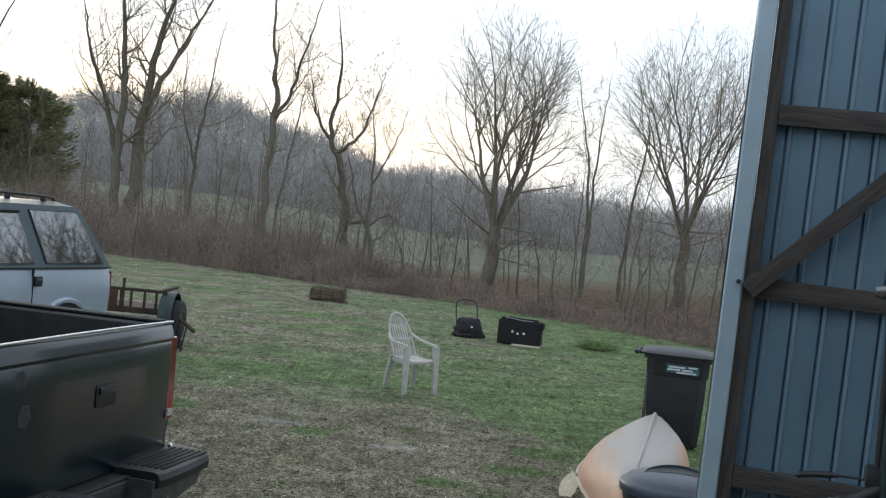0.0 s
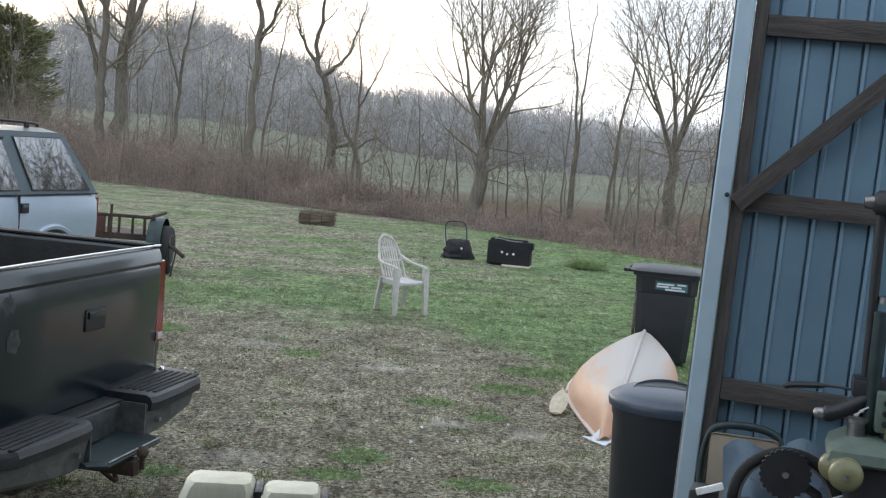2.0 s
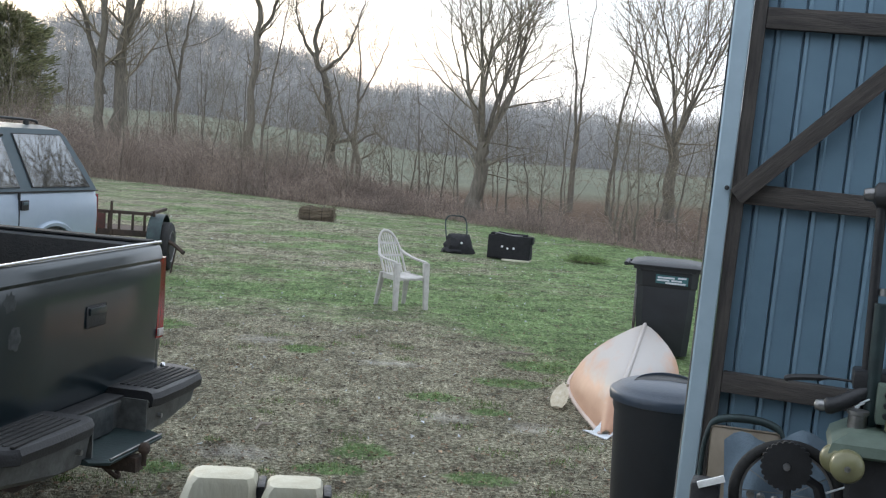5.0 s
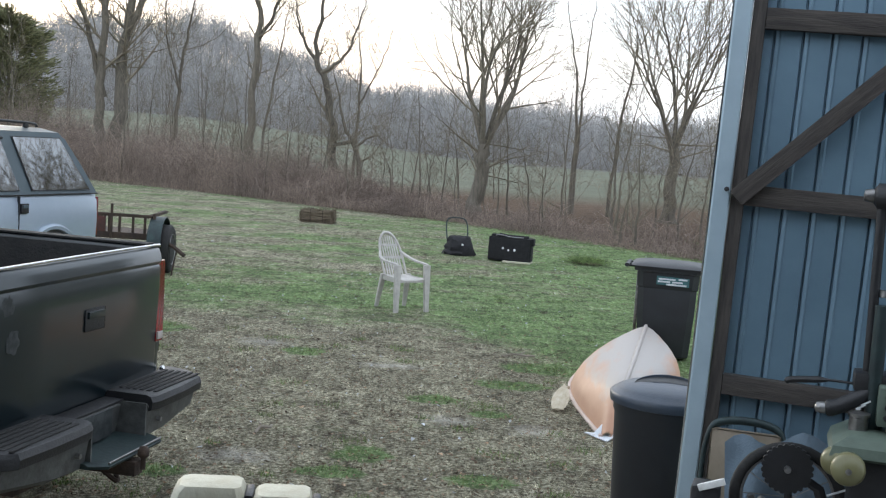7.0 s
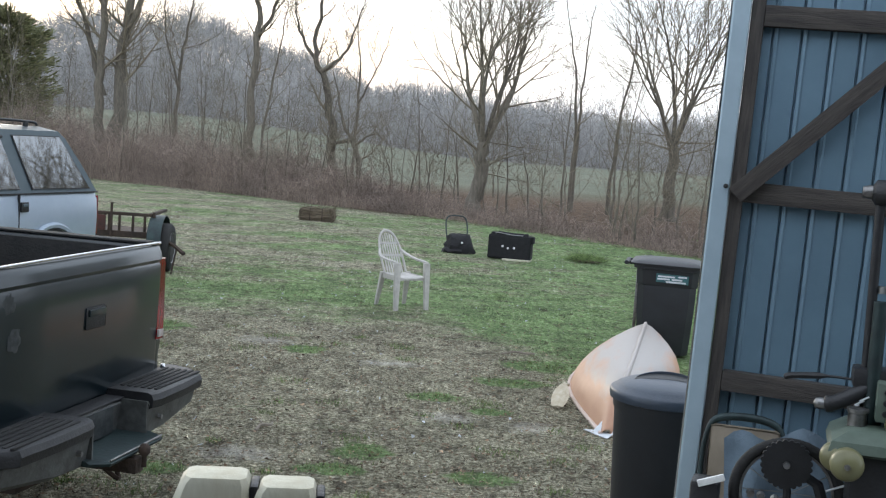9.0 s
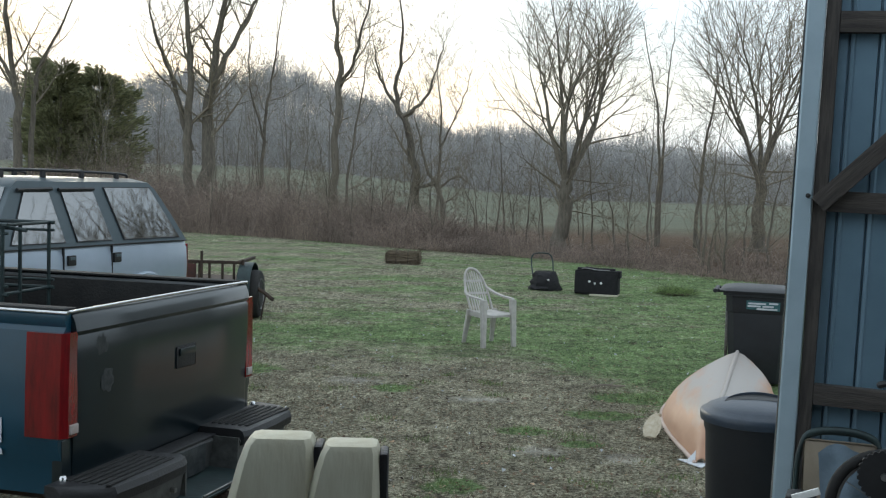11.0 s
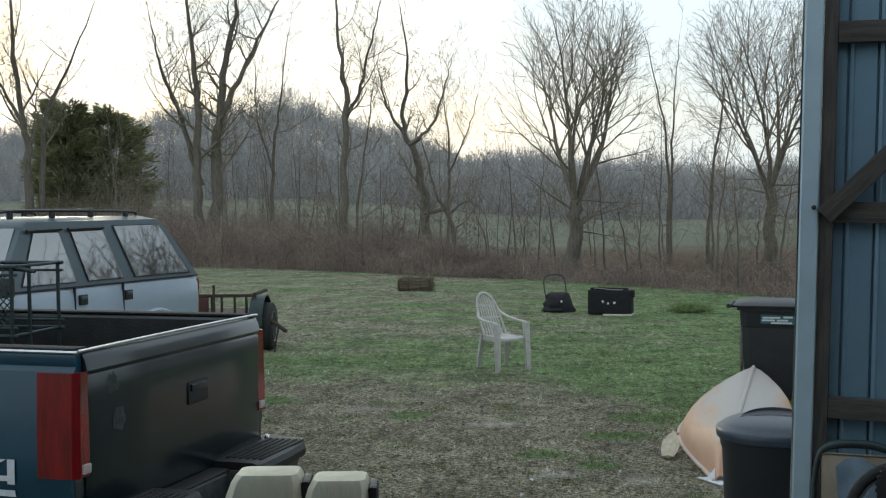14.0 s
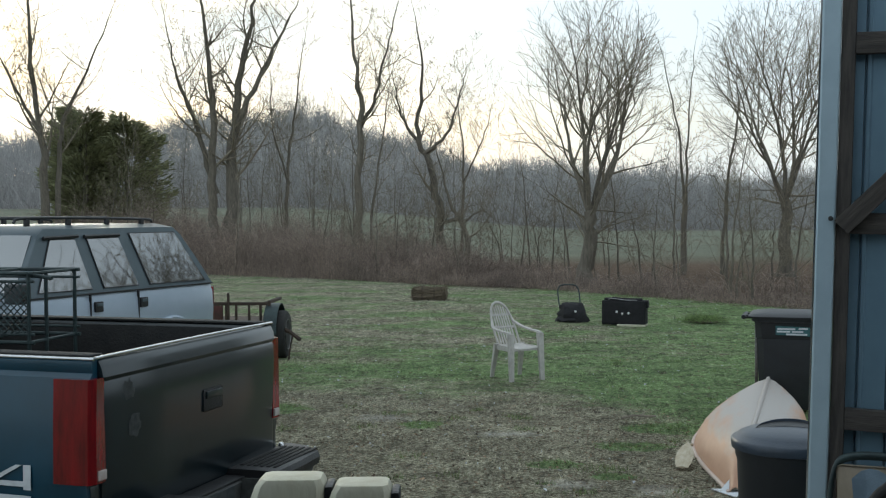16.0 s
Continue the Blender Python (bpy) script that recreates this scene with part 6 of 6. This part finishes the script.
        part("knob_screw", lathe([(0.001, -0.052), (0.008, -0.050), (0.009, -0.04), (0.001, -0.038)], 10, axis='Y', at=(x + 0.02, y, 0.175)), M_STEEL, kn)
    part("socket", lathe([(0.026, 0.245), (0.026, 0.285), (0.030, 0.287), (0.030, 0.297), (0.018, 0.30), (0.001, 0.30)], 18, at=(-0.04, 0, 0)), M_STEEL, m, "worn metal collar", True)
    part("column", lathe([(0.020, 0.25), (0.020, 0.60), (0.001, 0.60)], 14, at=(-0.005, 0.04, 0)), M_DARKSTEEL, m, smooth=True)
    part("panel", a_box(0.005, 0.13, -0.03, 0.06, 0.27, 0.38, bevel=0.006), M_GREENBOX, m, "small grey control box")
    for z in (0.295, 0.325, 0.355):
        part("button", lathe([(0.001, -0.040), (0.008, -0.039), (0.009, -0.028), (0.001, -0.027)], 10, axis='Y', at=(0.03, 0, z)), M_BLACK, m)
    part("round_cover", lathe([(0.05, 0.245), (0.06, 0.26), (0.055, 0.31), (0.03, 0.335), (0.001, 0.338)], 20, at=(0.09, -0.03, 0)), M_CREAM, m, smooth=True)
    # trolling motor standing behind it
    q = thing("trolling_motor", D @ pose(0.478, -0.44, 0), "black trolling motor with long shaft and tiller", "motor")
    part("shaft", a_tube([(0.0, 0, 0.05), (-0.026, 0, 1.90)], 0.014, 10), M_BLACK, q, "", True)
    part("head", loft([[Vector((x, 0.045 * math.cos(a) * s, 1.885 + 0.04 * math.sin(a) * s)) for a in [6.283 * j / 12 for j in range(12)]] for x, s in ((-0.05, 0.55), (-0.04, 0.9), (0.02, 1.0), (0.14, 1.0), (0.17, 0.6))]), M_BLACK, q, "rounded black head", True)
    part("head_cap", lathe([(0.001, -0.078), (0.016, -0.076), (0.020, -0.06), (0.020, -0.035), (0.001, -0.03)], 14, axis='X', at=(0, 0, 1.885)), M_STEEL, q, "pale grey end cap", True)
    part("collar", lathe([(0.014, 1.60), (0.02, 1.60), (0.02, 1.62), (0.014, 1.62)], 12, at=(0.01, 0, 0)), M_STEEL, q)
    part("bracket", a_box(-0.055, 0.12, -0.05, 0.05, 1.33, 1.385, bevel=0.012), M_BLACK, q, "black clamp bracket")
    part("bracket_neck", loft([[Vector((x * s, y * s, z)) for x, y in ((-0.05, -0.045), (0.06, -0.045), (0.06, 0.045), (-0.05, 0.045))] for z, s in ((1.33, 1), (1.28, 0.6), (1.10, 0.5))]), M_BLACK, q)
    part("tiller", a_tube(smooth_path([(-0.01, -0.03, 1.33), (-0.06, -0.05, 1.30), (-0.10, -0.06, 1.28), (-0.125, -0.06, 1.275)], 4), [0.022] * 9 + [0.024] * 3 + [0.018], 10), M_BLACK, q, "grip of the tiller", True)
    part("tiller_end", lathe([(0.001, -0.155), (0.014, -0.15), (0.017, -0.14), (0.017, -0.125), (0.001, -0.12)], 12, axis='X', at=(0, -0.06, 1.275)), M_STEEL, q, smooth=True)
    part("lever", a_tube(smooth_path([(-0.04, -0.01, 1.345), (-0.12, 0.0, 1.345), (-0.22, 0.0, 1.335), (-0.24, 0.0, 1.325)], 4), [0.004] * 5 + [0.010] * 7 + [0.006], 7), M_BLACK, q, "thin black lever")
    for i in range(3):
        part("clip", a_tube([(-0.055 + 0.012 * i, -0.06, 1.27 + 0.012 * i), (-0.03 + 0.012 * i, -0.06, 1.285 + 0.012 * i)], 0.003, 5), M_STICKER, q)
    part("foot_pod", loft([[Vector((x, 0.05 * s * math.cos(a), 0.06 + 0.05 * s * math.sin(a))) for a in [6.283 * j / 12 for j in range(12)]] for x, s in ((-0.16, 0.3), (-0.12, 0.9), (0.1, 1.0), (0.16, 0.4))]), M_BLACK, q, smooth=True)


build_rig_pieces()
build_door_clutter()


# ---- grass, leaves and sticks ----
def build_grass():
    rng = np.random.RandomState(31)

    def scatter(n, y0, y1):
        y = y0 + (y1 - y0) * rng.uniform(0, 1, n) ** 1.5
        x = rng.uniform(-0.42, 0.36, n) * y + rng.uniform(-0.3, 0.3, n)
        return x, y

    def patchiness(x, y):
        return 0.5 + 0.25 * np.sin(x * 2.1 + np.sin(y * 1.7) * 1.3) + 0.25 * np.sin(y * 2.9 + x * 0.8 + np.cos(x * 1.6))

    def blades(name, x, y, h, w, lean, material, label):
        n = len(x)
        a = rng.uniform(0, 6.283, n)
        b = rng.uniform(0, 6.283, n)
        base = np.stack([x, y, ground_z(x, y) - 0.003], 1)
        o = np.stack([np.cos(a), np.sin(a), np.zeros(n)], 1) * w[:, None]
        tip = base + np.stack([np.cos(b) * lean * h, np.sin(b) * lean * h, h], 1)
        tagged(flakes(name, np.stack([base - o, base + o, tip], 1), material), label, "grass", kind="stuff")

    def worn(x, y):
        d = np.sqrt(((x + 0.9) / 3.6) ** 2 + ((y - 8.6) / 3.3) ** 2)
        return smoothstep(1.25, 0.75, d)
    x, y = scatter(170000, 4.2, 28)
    keep = rng.uniform(0, 1, len(x)) < np.clip((0.25 + 0.75 * patchiness(x, y)) * (1 - 0.6 * worn(x, y)), 0, 1)
    x, y = x[keep], y[keep]
    blades("grass", x, y, rng.uniform(0.010, 0.036, len(x)) * (0.5 + 0.6 * patchiness(x, y)), rng.uniform(0.0016, 0.0036, len(x)) * (1 + y / 26), rng.uniform(0.3, 1.6, len(x)), M_BLADE, "short winter grass, green and dead, in uneven tufts")
    # taller green tufts
    spots = [(cx, cy, rx, ry) for cx, cy, rx, ry in Lawn.GREEN]
    for i in range(70):
        cx, cy = (v[0] for v in scatter(1, 6.0, 15))
        q = rng.uniform(0.06, 0.2)
        spots.append((cx, cy, q, q * 0.8))
    xs, ys = [], []
    for cx, cy, rx, ry in spots:
        k = int(40 + 1500 * rx * ry)
        xs.append(cx + rng.normal(0, 0.42, k) * rx)
        ys.append(cy + rng.normal(0, 0.42, k) * ry)
    x, y = np.concatenate(xs), np.concatenate(ys)
    blades("grass_tufts", x, y, rng.uniform(0.012, 0.045, len(x)), rng.uniform(0.002, 0.0045, len(x)), rng.uniform(0.2, 0.9, len(x)), M_GRASS, "brighter green tufts of grass")
    x, y = scatter(60000, 4.2, 22)
    fine = 0.5 + 0.5 * np.sin(x * 9.1 + 2 * np.sin(y * 4.3)) * np.sin(y * 7.7 + 2 * np.cos(x * 5.2))
    keep = rng.uniform(0, 1, len(x)) < (0.15 + 0.85 * fine) * (0.1 + 0.8 * worn(x, y))
    x, y = x[keep], y[keep]
    blades("dry_grass", x, y, rng.uniform(0.006, 0.022, len(x)), rng.uniform(0.0014, 0.003, len(x)) * (1 + y / 26), rng.uniform(0.8, 3.6, len(x)), M_STRAW, "flattened straw-coloured dead grass")
    # fallen leaves
    x, y = scatter(34000, 4.2, 24)
    keep = rng.uniform(0, 1, len(x)) < 0.25 + 0.75 * worn(x, y)
    x, y = x[keep], y[keep]
    n = len(x)
    c = np.stack([x, y, ground_z(x, y) + rng.uniform(0.008, 0.025, n)], 1)
    v = np.stack([c + rng.normal(0, 1, (n, 3)) * np.array([0.009, 0.009, 0.005]) for _ in range(3)], 1)
    tagged(flakes("fallen_leaves", v, M_LEAF), "scattered dry brown leaves", "leaves", kind="stuff")


def build_litter():
    """Pale curled leaves and scraps that catch the light on the lawn, and pale stones in the pasture."""
    rng = np.random.RandomState(44)
    n = 900
    y = rng.uniform(6.0, 26, n)
    x = rng.uniform(-0.26, 0.27, n) * y
    c = np.stack([x, y, rng.uniform(0.02, 0.04, n)], 1)
    v = np.stack([c + rng.normal(0, 1, (n, 3)) * np.array([0.010, 0.010, 0.007]) for _ in range(3)], 1)
    tagged(flakes("pale_leaves", v, M_STICKER), "pale curled leaves on the lawn", "leaves", kind="stuff")
    g = random.Random(5)
    for i in range(4):
        x, y = -9.4 + 1.2 * i + g.uniform(-0.3, 0.3), 96 + g.uniform(-3, 3)
        t = thing("pale_stone", Matrix.Translation((x, y, float(ground_z(x, y)))), "pale stone lying in the far pasture", "stone", "stones in the pasture")
        rings = [[Vector((s * 0.26 * math.cos(q) * g.uniform(0.85, 1.15), s * 0.3 * math.sin(q), z)) for q in [6.283 * j / 9 for j in range(9)]] for z, s in ((-0.05, 1.0), (0.08, 0.95), (0.15, 0.6), (0.18, 0.2))]
        part("stone", loft(rings), M_CONCRETE, t)


def build_sticks():
    for x, y, a, ln in ((1.02, 10.75, 8, 0.32), (-0.9, 7.5, 60, 0.2)):
        t = thing("stick", pose(x, y, 0.015, 0, 0, a), "grey fallen stick on the grass", "stick", "fallen sticks")
        part("stem", a_tube(smooth_path([(-ln / 2, 0, 0.0), (-ln * 0.1, 0.02, 0.02), (ln * 0.2, -0.01, 0.015), (ln / 2, 0.02, 0.01)], 3), 0.010, 6), M_STICK, t)
        part("side_twig", a_tube([(0, 0.01, 0.015), (ln * 0.25, 0.09, 0.03)], 0.005, 5), M_STICK, t)
    build_mound()


def build_mound():
    t = thing("grass_heap", pose(3.05, 20.4, 0, 0, 0, 5), "low brown heap of dead grass", "heap")
    rings = []
    for z, s in ((0.0, 0.9), (0.02, 0.75), (0.04, 0.45), (0.05, 0.15)):
        rings.append([Vector((0.30 * s * math.cos(q) * (1 + 0.12 * math.sin(3 * q)), 0.22 * s * math.sin(q), z)) for q in [6.283 * j / 14 for j in range(14)]])
    part("mound", loft(rings), M_HAY, t)
    r = np.random.RandomState(17)
    n = 900
    p = np.stack([r.normal(0, 0.15, n), r.normal(0, 0.12, n), r.uniform(0.0, 0.05, n)], 1)
    d = r.normal(0, 1, (n, 3)) * np.array([0.07, 0.06, 0.03]) + np.array([0, 0, 0.05])
    tagged(frusta("loose_grass", p, p + d, np.full(n, 0.004), np.full(n, 0.002), M_GRASS, 3, t), kind="stuff")


build_grass()
build_litter()
build_sticks()
